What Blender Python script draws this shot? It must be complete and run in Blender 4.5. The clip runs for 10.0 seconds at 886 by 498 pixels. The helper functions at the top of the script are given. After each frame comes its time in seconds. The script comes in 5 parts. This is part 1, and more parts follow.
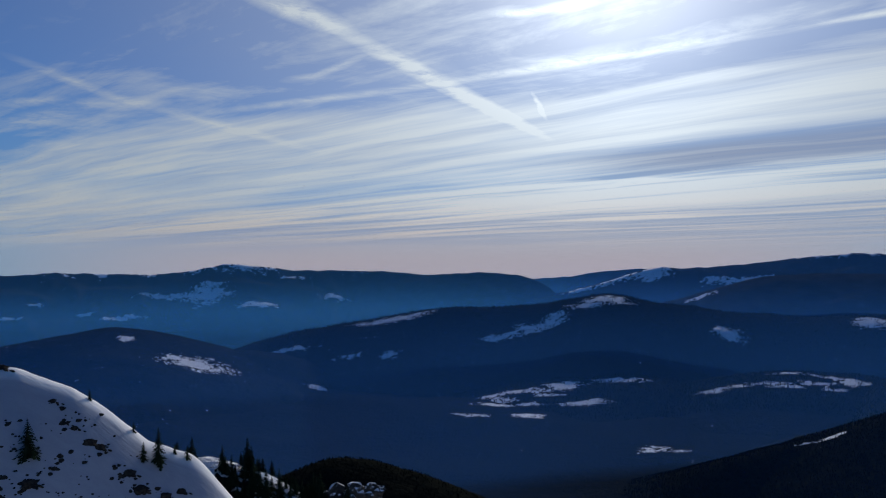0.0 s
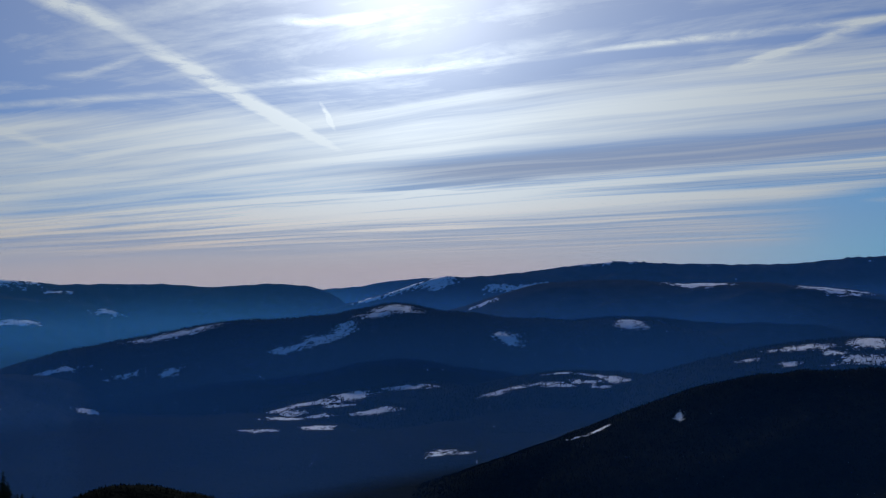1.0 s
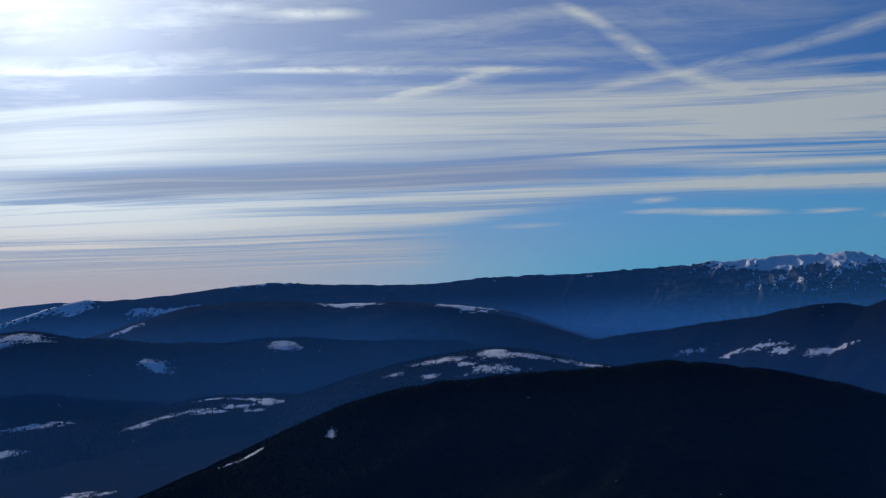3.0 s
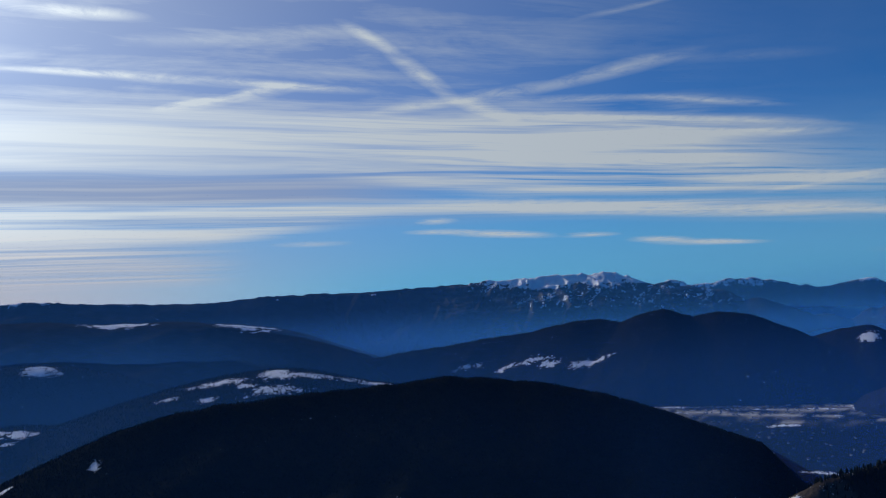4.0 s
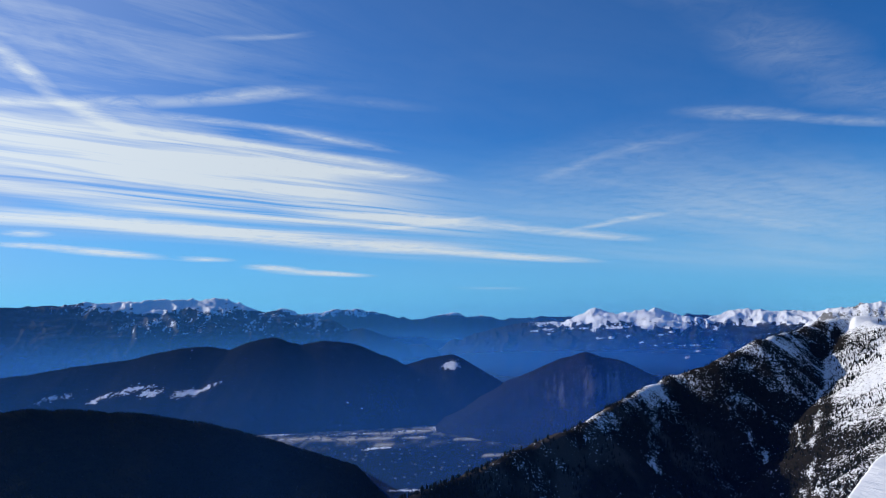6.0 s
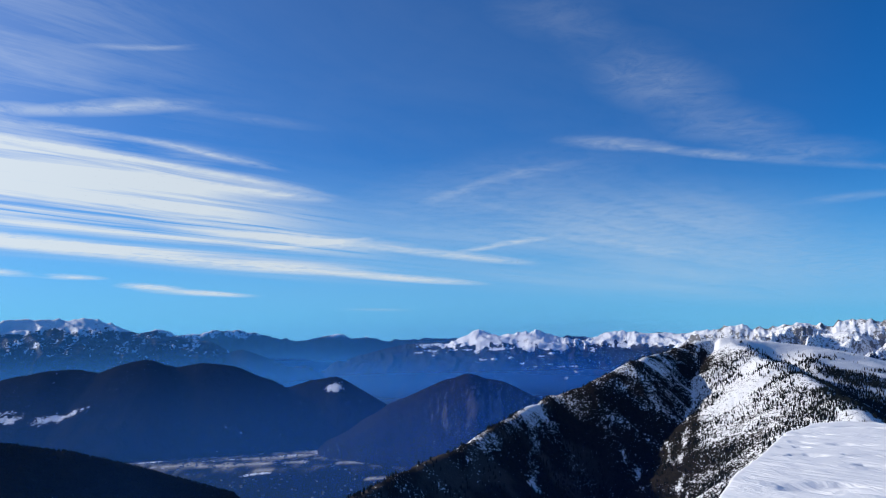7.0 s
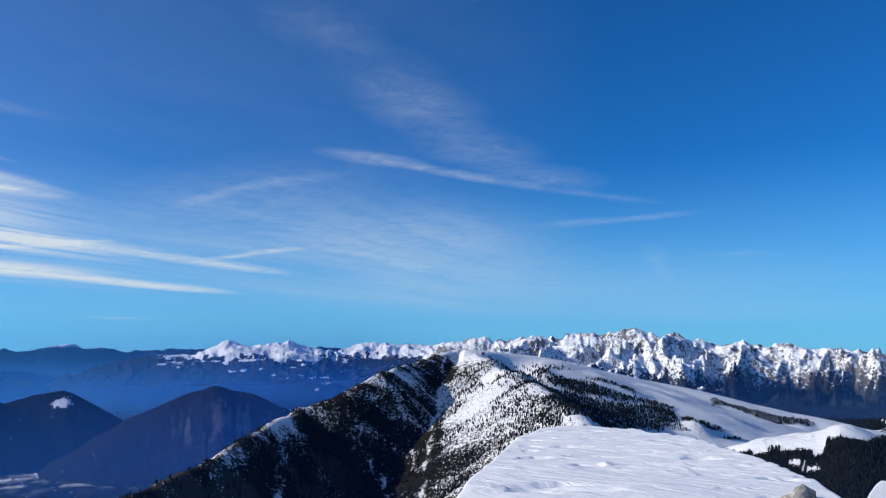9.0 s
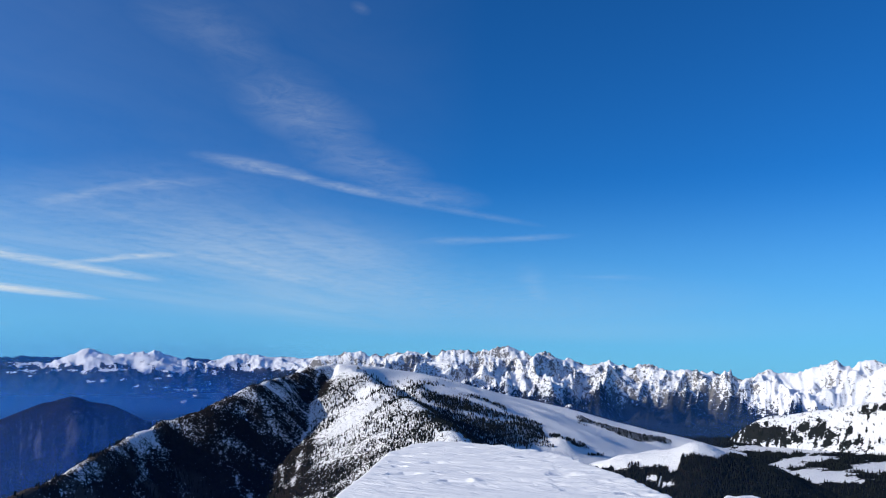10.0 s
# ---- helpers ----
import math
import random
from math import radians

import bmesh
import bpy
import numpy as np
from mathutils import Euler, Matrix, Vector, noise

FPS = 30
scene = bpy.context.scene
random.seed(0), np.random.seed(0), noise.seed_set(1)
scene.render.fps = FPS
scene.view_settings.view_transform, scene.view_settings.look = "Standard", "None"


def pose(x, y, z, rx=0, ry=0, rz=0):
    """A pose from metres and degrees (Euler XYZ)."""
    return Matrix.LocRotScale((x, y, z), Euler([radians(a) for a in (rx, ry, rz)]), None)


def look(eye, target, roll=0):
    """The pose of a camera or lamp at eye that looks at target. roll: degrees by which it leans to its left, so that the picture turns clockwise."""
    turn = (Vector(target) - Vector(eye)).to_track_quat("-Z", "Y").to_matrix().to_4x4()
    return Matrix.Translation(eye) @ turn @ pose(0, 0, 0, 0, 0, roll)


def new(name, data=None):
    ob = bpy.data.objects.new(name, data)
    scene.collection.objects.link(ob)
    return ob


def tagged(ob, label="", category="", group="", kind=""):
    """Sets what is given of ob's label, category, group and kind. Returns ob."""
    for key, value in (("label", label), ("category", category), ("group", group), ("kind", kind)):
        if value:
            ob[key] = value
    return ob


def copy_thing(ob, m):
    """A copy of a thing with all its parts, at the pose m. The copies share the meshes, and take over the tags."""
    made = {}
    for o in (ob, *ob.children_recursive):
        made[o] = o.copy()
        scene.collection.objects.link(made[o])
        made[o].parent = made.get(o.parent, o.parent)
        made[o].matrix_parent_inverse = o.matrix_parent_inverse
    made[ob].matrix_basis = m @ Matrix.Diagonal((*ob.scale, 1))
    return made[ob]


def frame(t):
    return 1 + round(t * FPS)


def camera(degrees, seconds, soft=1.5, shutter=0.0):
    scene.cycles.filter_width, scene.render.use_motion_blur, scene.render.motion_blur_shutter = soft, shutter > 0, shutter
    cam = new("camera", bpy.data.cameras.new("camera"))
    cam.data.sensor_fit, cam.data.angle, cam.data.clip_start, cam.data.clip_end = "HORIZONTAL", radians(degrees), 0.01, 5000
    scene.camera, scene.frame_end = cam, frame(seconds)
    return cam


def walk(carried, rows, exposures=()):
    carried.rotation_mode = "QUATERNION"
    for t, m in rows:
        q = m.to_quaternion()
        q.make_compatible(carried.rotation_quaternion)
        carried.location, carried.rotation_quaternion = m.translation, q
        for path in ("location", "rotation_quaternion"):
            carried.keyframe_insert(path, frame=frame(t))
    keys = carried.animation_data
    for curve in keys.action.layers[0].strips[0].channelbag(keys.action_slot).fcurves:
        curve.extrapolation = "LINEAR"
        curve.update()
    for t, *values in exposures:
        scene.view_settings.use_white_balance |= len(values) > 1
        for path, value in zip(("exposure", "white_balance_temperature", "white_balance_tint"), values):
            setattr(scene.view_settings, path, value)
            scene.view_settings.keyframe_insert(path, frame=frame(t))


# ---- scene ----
# ---- camera ----
EYE = 1.6
cam = camera(58.38, 10.0, soft=1.1)
TILT, LEAN, ARM = 1.5, 0.6, 0.2
ROWS = [
    (0.0, 0.0, 0.0, 0.0), (0.5, -7.69, 0.37, 0.09), (1.0, -15.14, 0.7, 0.37), (1.5, -21.65, 1.39, 0.54),
    (2.0, -27.85, 1.66, 0.55), (3.5, -46.52, 2.44, 0.63), (4.0, -55.2, 3.21, 0.7), (4.5, -66.06, 4.39, 1.39),
    (5.0, -73.12, 5.2, 1.47), (5.5, -78.45, 5.54, 0.18), (6.0, -82.68, 5.27, -0.95), (7.5, -95.17, 7.34, -0.75),
    (8.0, -99.66, 6.98, -1.14), (8.5, -104.76, 7.88, -1.48), (9.0, -108.55, 8.04, -0.93), (9.5, -112.62, 8.75, -0.96),
    (10.0, -117.47, 9.33, -2.02),
]
EXPOSURES = [(0.0, -0.85), (2.0, -0.82), (3.5, -0.75), (4.2, -0.45), (5.0, -0.1), (7.5, 0.08), (10.0, 0.1)]
walk(cam, [(t, pose(0, 0, EYE, TILT, LEAN, 0) @ pose(-ARM * math.sin(radians(yaw)), ARM * math.cos(radians(yaw)) - ARM, 0, 90 + pitch, roll, yaw))
           for t, yaw, pitch, roll in ROWS], EXPOSURES)

# ---- sun, sky and clouds ----
SUN_BEARING, SUN_HEIGHT = 13.0, 22.0


def bearing_vector(b, e=0.0):
    b, e = radians(b), radians(e)
    return Vector((math.sin(b) * math.cos(e), math.cos(b) * math.cos(e), math.sin(e)))


sun = new("sun", bpy.data.lights.new("sun", "SUN"))
sun.data.energy, sun.data.angle, sun.data.color = 4.6, radians(0.55), (1.0, 0.94, 0.85)
sun.matrix_world = look(bearing_vector(SUN_BEARING, SUN_HEIGHT) * 300, (0, 0, 0))


class Val:
    """A socket of a node tree with arithmetic."""

    def __init__(self, tree, socket):
        self.tree, self.socket = tree, socket

    def op(self, kind, *others, clamp=False):
        node = self.tree.nodes.new("ShaderNodeMath")
        node.operation, node.use_clamp = kind, clamp
        for i, v in enumerate((self, *others)):
            if isinstance(v, Val):
                self.tree.links.new(v.socket, node.inputs[i])
            else:
                node.inputs[i].default_value = v
        return Val(self.tree, node.outputs[0])

    def __add__(self, o): return self.op("ADD", o)
    def __radd__(self, o): return self.op("ADD", o)
    def __sub__(self, o): return self.op("SUBTRACT", o)
    def __rsub__(self, o): return (self * -1.0) + o
    def __mul__(self, o): return self.op("MULTIPLY", o)
    def __rmul__(self, o): return self.op("MULTIPLY", o)
    def __truediv__(self, o): return self.op("DIVIDE", o)
    def clamp(self): return self.op("ADD", 0.0, clamp=True)
    def abs(self): return self.op("ABSOLUTE")
    def max(self, o): return self.op("MAXIMUM", o)
    def min(self, o): return self.op("MINIMUM", o)
    def exp(self): return self.op("EXPONENT")

    def step(self, lo, hi):
        """0 at lo, 1 at hi, smooth between; lo may be above hi."""
        node = self.tree.nodes.new("ShaderNodeMapRange")
        node.interpolation_type = "SMOOTHSTEP"
        self.tree.links.new(self.socket, node.inputs[0])
        flip = lo > hi
        node.inputs[1].default_value, node.inputs[2].default_value = (hi, lo) if flip else (lo, hi)
        node.inputs[3].default_value, node.inputs[4].default_value = (1.0, 0.0) if flip else (0.0, 1.0)
        return Val(self.tree, node.outputs[0])


def combine(tree, *xyz):
    node = tree.nodes.new("ShaderNodeCombineXYZ")
    for i, v in enumerate(xyz):
        if isinstance(v, Val):
            tree.links.new(v.socket, node.inputs[i])
        else:
            node.inputs[i].default_value = v
    return Val(tree, node.outputs[0])


def noise_tex(tree, vector, scale, detail=3.0, rough=0.5, distortion=0.0):
    node = tree.nodes.new("ShaderNodeTexNoise")
    node.inputs["Scale"].default_value, node.inputs["Detail"].default_value = scale, detail
    node.inputs["Roughness"].default_value, node.inputs["Distortion"].default_value = rough, distortion
    if vector is not None:
        tree.links.new(vector.socket, node.inputs["Vector"])
    return Val(tree, node.outputs[0])


def mix_color(tree, factor, a, b, blend="MIX"):
    node = tree.nodes.new("ShaderNodeMix")
    node.data_type, node.blend_type = "RGBA", blend
    for socket, v in ((node.inputs[0], factor), (node.inputs[6], a), (node.inputs[7], b)):
        if isinstance(v, Val):
            tree.links.new(v.socket, socket)
        elif isinstance(v, (tuple, list)):
            socket.default_value = (*v, 1.0)
        else:
            socket.default_value = v
    return Val(tree, node.outputs[2])


def build_sky():
    world = bpy.data.worlds.new("winter_sky")
    scene.world = world
    world.use_nodes = True
    tree = world.node_tree
    tree.nodes.clear()
    coord = tree.nodes.new("ShaderNodeTexCoord")
    sep = tree.nodes.new("ShaderNodeSeparateXYZ")
    tree.links.new(coord.outputs["Generated"], sep.inputs[0])
    x, y, z = (Val(tree, sep.outputs[i]) for i in range(3))
    sky = tree.nodes.new("ShaderNodeTexSky")
    sky.sky_type, sky.sun_disc = "NISHITA", False
    sky.sun_elevation, sky.sun_rotation = radians(SUN_HEIGHT), radians(SUN_BEARING)
    sky.altitude, sky.air_density, sky.dust_density, sky.ozone_density = 2000, 1.0, 0.3, 2.0
    blue = mix_color(tree, 1.0, Val(tree, sky.outputs[0]), SKY_TINT, "MULTIPLY")

    # the cloud layer lies in a plane high over the place; its streaks run along s and lie side by side along w
    zc = z.max(0.012)
    u, v = x / zc, y / zc
    s, w = u * 0.755 - v * 0.656, u * 0.656 + v * 0.755
    wp = w.max(0.3)
    lw, turn = wp.op("LOGARITHM", math.e), s / wp
    warp = noise_tex(tree, combine(tree, turn * 1.1, lw * 2.0, 3.0), 1.0, 3.0) - 0.5
    ww = w * (warp * 0.16 + 1.0)
    lv = lw + warp * 0.22
    fine = noise_tex(tree, combine(tree, turn * 1.5, lv * 13.0, 0.0), 1.0, 5.0, 0.62, 0.35)
    broad = noise_tex(tree, combine(tree, turn * 0.9, lv * 4.2, 7.0), 1.0, 5.0, 0.58, 0.5)
    wisps = noise_tex(tree, combine(tree, s * 0.7, w * 1.6, 2.0), 1.0, 7.0, 0.68, 0.9)
    puff = noise_tex(tree, combine(tree, u * 5.0, v * 5.0, 5.0), 1.0, 6.0, 0.7, 0.8)
    patch = noise_tex(tree, combine(tree, u * 0.9, v * 0.9, 9.0), 1.0, 6.0, 0.62, 0.6)
    streak = (fine - 0.5) * 1.5 + (broad - 0.5) * 1.3
    west = (turn + (fine - 0.5) * 0.5 + (lw - 1.9) * -0.25).step(1.10, 0.66)   # the streaks thin out towards the west
    east = s.step(-2.0, -5.5)
    upper = ww + east * 1.3
    main = upper.step(3.5, 4.35) * (ww - s.step(0.3, 2.6) * 1.2).step(6.5, 5.7)
    low = ww.step(7.5, 8.2) * (ww + s.step(-0.6, 2.0) * 2.9 + (fine - 0.5) * 5.0).step(13.6, 11.4)
    under = ww.step(5.7, 6.6) * ww.step(8.4, 7.6) * s.step(2.4, 0.4) * s.step(-5.5, -3.0)
    stripes = ww.step(11.5, 13.5) * w.step(60.0, 26.0) * s.step(0.5, -2.6)
    veil = w.step(0.7, 2.2) * upper.step(4.4, 3.6) * turn.step(0.9, 0.0)
    bright = main * (streak * (s.step(-1.0, 2.5) * 1.9 + 1.0) + 0.70 - s.step(0.5, 3.5) * 0.34) + low * (streak * 2.4 + 0.62) + stripes * ((fine - 0.5) * 3.2 + (broad - 0.5) * 2.4 + 0.30)
    bright = bright + under * ((fine - 0.5) * 1.8 + 0.05) + veil * ((wisps - 0.5) * 1.6 + (patch - 0.5) * 1.2 + streak * 0.5 + 0.04)
    bright = bright + ww.step(5.6, 6.6) * ww.step(8.6, 7.6) * s.step(-2.6, -5.0) * (streak * 1.2 + 0.5)
    density = bright.max(0.0) * west
    # thin fan of ice haze in the west
    fan = turn.step(0.45, 1.0) * turn.step(4.6, 2.2) * z.step(0.23, 0.12) * w.step(1.4, 2.4) * w.step(12.0, 6.0)
    density = density + fan * ((fine - 0.5) * 0.2 + (broad - 0.5) * 0.4 + (wisps - 0.5) * 0.12 + 0.11).max(0.0)

    thin = turn.step(0.1, 0.9) * turn.step(5.5, 1.5)                  # an even veil of ice high in the west
    density = density + thin * (patch * 0.05 + (wisps - 0.5) * 0.06 + 0.008).max(0.0)
    sd = bearing_vector(SUN_BEARING, SUN_HEIGHT)
    cosine = x * sd.x + y * sd.y + z * sd.z
    milk = cosine.step(0.8, 0.995) * 0.16 * (patch * 0.8 + 0.6)
    ragged = combine(tree, u + (puff - 0.5) * wp * 0.016, v + (patch - 0.5) * wp * 0.016, 0.0)

    def wisp(total, cu, cv, heading, half_length, half_width, strength):
        """A stretch of contrail or ice cloud in the cloud plane, thinning out to its ends and sides."""
        place = tree.nodes.new("ShaderNodeMapping")
        place.vector_type = "TEXTURE"
        place.inputs["Location"].default_value = (cu, cv, 0.0)
        place.inputs["Rotation"].default_value = (0.0, 0.0, radians(heading))
        place.inputs["Scale"].default_value = (half_length, half_width, 1.0)
        fall = tree.nodes.new("ShaderNodeTexGradient")
        fall.gradient_type = "SPHERICAL"
        tree.links.new(ragged.socket, place.inputs["Vector"])
        tree.links.new(place.outputs[0], fall.inputs[0])
        return Val(tree, fall.outputs[1]).op("MULTIPLY_ADD", strength, total)

    total = Val(tree, tree.nodes.new("ShaderNodeValue").outputs[0])
    total.socket.default_value = 0.0
    total = wisp(total, -0.54, 3.04, 60.7, 0.36, 0.121, 1.38)
    total = wisp(total, 0.17, 4.61, 66.4, 1.84, 0.101, 1.38)
    total = wisp(total, -0.13, 3.81, 67.3, 0.57, 0.188, 0.34)
    total = wisp(total, -1.91, 4.09, 82.9, 0.59, 0.082, 0.48)
    total = wisp(total, -1.48, 5.46, 69.3, 1.43, 0.140, 0.48)
    total = wisp(total, -0.76, 4.62, -25.7, 1.09, 0.112, 0.63)
    total = wisp(total, 0.61, 3.86, -32.0, 1.53, 0.099, 0.63)
    total = wisp(total, 0.63, 3.77, -35.5, 0.71, 0.179, 0.40)
    total = wisp(total, 1.27, 3.25, -44.5, 0.54, 0.170, 0.40)
    total = wisp(total, -2.37, 4.58, -23.6, 0.31, 0.123, 0.57)
    total = wisp(total, -2.55, 5.06, -39.9, 0.77, 0.184, 0.52)
    total = wisp(total, -1.91, 4.65, -17.1, 0.36, 0.205, 0.52)
    total = wisp(total, -0.70, 4.08, -34.4, 0.18, 0.087, 0.57)
    total = wisp(total, -0.50, 3.86, -54.4, 0.30, 0.052, 0.57)
    total = wisp(total, 0.32, 3.08, -15.9, 0.11, 0.073, 0.69)
    total = wisp(total, 0.48, 3.01, -26.1, 0.14, 0.083, 0.69)
    total = wisp(total, 0.61, 4.89, 77.5, 0.48, 0.021, 1.26)
    total = wisp(total, 2.12, 9.44, -88.1, 0.59, 0.101, 1.26)
    total = wisp(total, 2.35, 9.01, 25.0, 0.28, 0.264, 1.03)
    total = wisp(total, 0.26, 3.08, -5.1, 0.08, 0.063, 0.69)
    total = wisp(total, 0.41, 3.02, -30.4, 0.18, 0.057, 0.69)
    total = wisp(total, 1.22, 2.53, -19.6, 0.26, 0.089, 0.57)
    total = wisp(total, 1.49, 2.41, -29.4, 0.20, 0.085, 0.57)
    total = wisp(total, 2.50, 3.14, -76.0, 0.32, 0.101, 0.63)
    total = wisp(total, 2.57, 2.76, -86.4, 0.28, 0.093, 0.63)
    total = wisp(total, 1.90, 3.04, -28.4, 0.50, 0.081, 0.57)
    total = wisp(total, 2.52, 2.66, -34.3, 0.62, 0.081, 0.57)
    total = wisp(total, 1.93, 2.99, -35.4, 0.46, 0.075, 0.75)
    total = wisp(total, 2.49, 2.62, -31.9, 0.55, 0.075, 0.75)
    total = wisp(total, 1.45, 2.46, -42.4, 0.25, 0.083, 0.63)
    total = wisp(total, 1.89, 2.38, -49.8, 0.34, 0.120, 0.37)
    total = wisp(total, 2.10, 2.05, -68.4, 0.26, 0.115, 0.37)
    total = wisp(total, 2.46, 3.15, -78.8, 0.30, 0.070, 0.63)
    total = wisp(total, 2.51, 2.79, -86.1, 0.24, 0.064, 0.63)
    total = wisp(total, 2.30, 1.89, 11.2, 0.26, 0.054, 0.86)
    total = wisp(total, 2.87, 2.05, 17.6, 0.56, 0.069, 0.86)
    total = wisp(total, 3.55, 2.17, 2.5, 0.50, 0.104, 0.86)
    total = wisp(total, 3.29, 2.40, -81.5, 0.38, 0.117, 0.63)
    total = wisp(total, 3.37, 1.89, -80.4, 0.38, 0.150, 0.63)
    total = wisp(total, 3.37, 1.35, -99.9, 0.45, 0.141, 0.63)
    total = wisp(total, 3.65, 1.77, -54.7, 0.50, 0.090, 0.37)
    total = wisp(total, 4.22, 1.23, -36.1, 0.69, 0.087, 0.37)
    total = wisp(total, 12.56, 5.56, -9.8, 0.71, 0.430, 0.69)
    total = wisp(total, 15.06, 5.22, -3.8, 1.21, 0.521, 0.86)
    total = wisp(total, 17.33, 4.85, -11.8, 2.21, 0.657, 0.86)
    total = wisp(total, 10.88, 6.31, -10.6, 1.33, 0.468, 0.86)
    total = wisp(total, 9.74, 9.43, -35.4, 0.75, 0.813, 0.57)
    total = wisp(total, 8.56, 3.91, -23.2, 2.42, 0.783, 1.26)
    total = wisp(total, 11.08, 2.31, -38.6, 2.35, 0.941, 1.26)
    total = wisp(total, 13.66, 0.33, -36.6, 2.51, 0.715, 1.26)
    total = wisp(total, 8.40, 5.89, -49.9, 0.31, 0.526, 0.92)
    total = wisp(total, 9.77, 6.79, -0.5, 0.67, 0.566, 0.98)
    total = wisp(total, 11.26, 6.58, -10.8, 1.52, 0.550, 0.98)
    total = wisp(total, 12.90, 5.76, -22.0, 0.58, 0.518, 0.69)
    total = wisp(total, 15.51, 5.50, 1.2, 1.25, 0.531, 0.92)
    total = wisp(total, 17.68, 5.03, -19.1, 2.10, 0.971, 0.92)
    total = wisp(total, 28.87, 1.84, -23.1, 2.29, 1.326, 0.69)
    total = wisp(total, 8.21, 1.16, -46.9, 1.83, 0.648, 0.80)
    total = wisp(total, 9.90, -0.44, -40.2, 1.77, 0.411, 0.80)
    total = wisp(total, 4.12, 1.88, -43.3, 0.74, 0.138, 0.63)
    total = wisp(total, 4.94, 1.17, -38.5, 0.90, 0.139, 0.63)
    total = wisp(total, 4.91, 1.72, -54.3, 0.72, 0.224, 0.69)
    total = wisp(total, 5.45, 1.08, -46.0, 0.57, 0.177, 0.69)
    total = wisp(total, 3.78, 1.69, -58.7, 0.53, 0.099, 0.34)
    total = wisp(total, 4.26, 1.19, -35.4, 0.54, 0.075, 0.34)
    total = wisp(total, 8.69, 1.57, -117.2, 0.56, 0.255, 0.46)
    total = wisp(total, 8.23, 0.92, -132.4, 0.69, 0.187, 0.46)
    total = wisp(total, 9.05, -0.55, -150.8, 0.52, 0.199, 0.57)
    total = wisp(total, 8.40, -0.93, -149.2, 0.64, 0.206, 0.57)
    total = wisp(total, 8.18, -1.65, -45.5, 0.73, 0.287, 0.21)
    total = wisp(total, 9.37, -2.63, -37.2, 1.52, 0.320, 0.21)
    total = wisp(total, 5.48, -0.16, -154.7, 0.65, 0.114, 0.18)
    total = wisp(total, 4.81, -0.57, -139.2, 0.54, 0.158, 0.18)
    total = wisp(total, 4.08, -1.01, -69.8, 0.43, 0.169, 0.28)
    total = wisp(total, 4.30, -1.54, -64.5, 0.45, 0.116, 0.28)
    total = wisp(total, 2.65, 1.01, -85.8, 0.23, 0.040, 0.34)
    total = wisp(total, 2.65, 0.89, -101.6, 0.12, 0.025, 0.18)
    total = wisp(total, 3.37, 1.07, -48.9, 0.19, 0.138, 0.14)
    total = wisp(total, 3.58, 0.77, -58.6, 0.36, 0.119, 0.14)
    total = wisp(total, 4.05, 1.29, -49.0, 0.21, 0.090, 0.18)
    total = wisp(total, 4.32, 1.06, -33.7, 0.33, 0.073, 0.18)
    total = wisp(total, 4.09, -1.05, -67.5, 0.39, 0.144, 0.14)
    total = wisp(total, 4.35, -1.71, -69.1, 0.63, 0.128, 0.14)
    total = wisp(total, 4.62, -2.61, -76.3, 0.77, 0.126, 0.14)
    total = wisp(total, 3.15, -0.97, -37.2, 0.51, 0.293, 0.18)
    total = wisp(total, 3.75, -1.48, -42.2, 0.67, 0.341, 0.18)
    total = wisp(total, 4.26, -2.09, -58.6, 0.56, 0.360, 0.18)
    total = wisp(total, 5.81, -3.08, -126.9, 0.37, 0.261, 0.11)
    total = wisp(total, 5.39, -3.46, -146.0, 0.52, 0.210, 0.11)
    total = wisp(total, 7.82, -5.22, -35.2, 1.65, 0.199, 0.10)
    total = wisp(total, 9.54, -6.46, -36.1, 1.67, 0.189, 0.10)
    total = wisp(total, 7.14, -1.37, -40.2, 2.17, 2.432, 0.16)
    total = wisp(total, 11.93, -6.07, -45.3, 6.57, 5.374, 0.16)
    total = wisp(total, 25.12, -19.14, -44.7, 18.17, 6.882, 0.16)
    total = wisp(total, 5.33, -0.36, -60.0, 0.85, 1.898, 0.13)
    total = wisp(total, 8.45, -2.80, -35.1, 4.04, 1.967, 0.13)
    total = wisp(total, 20.72, -15.21, -46.2, 17.51, 10.513, 0.13)
    total = wisp(total, 2.40, -0.41, -45.0, 0.30, 0.212, 0.10)
    total = wisp(total, 2.82, -0.76, -36.8, 0.51, 0.248, 0.10)
    total = wisp(total, 5.62, -3.17, -126.1, 0.45, 0.234, 0.12)
    total = wisp(total, 5.23, -3.56, -145.3, 0.40, 0.196, 0.12)
    total = wisp(total, 7.20, -5.90, -107.1, 0.62, 0.353, 0.09)
    total = wisp(total, 2.03, -0.77, -131.9, 0.03, 0.054, 0.09)
    total = density + milk + total * (puff * 2.6 - 0.55).clamp()
    clouds = total.clamp() * z.step(0.01, 0.06)

    # brightness of the thin ice cloud round the sun
    off = (1.0 - cosine).max(0.0)
    glow = (off * -110.0).exp() * 2.2 + (off * -22.0).exp() * 0.8 + (off * -5.0).exp() * 0.38
    warm = z.step(0.11, 0.02) * cosine.step(0.55, 0.92)
    tone = mix_color(tree, warm, CLOUD_WHITE, CLOUD_WARM)
    lit = combine(tree, *([glow * 1.0 + CLOUD_LEVEL] * 3))
    cloud_color = mix_color(tree, 1.0, tone, lit, "MULTIPLY")
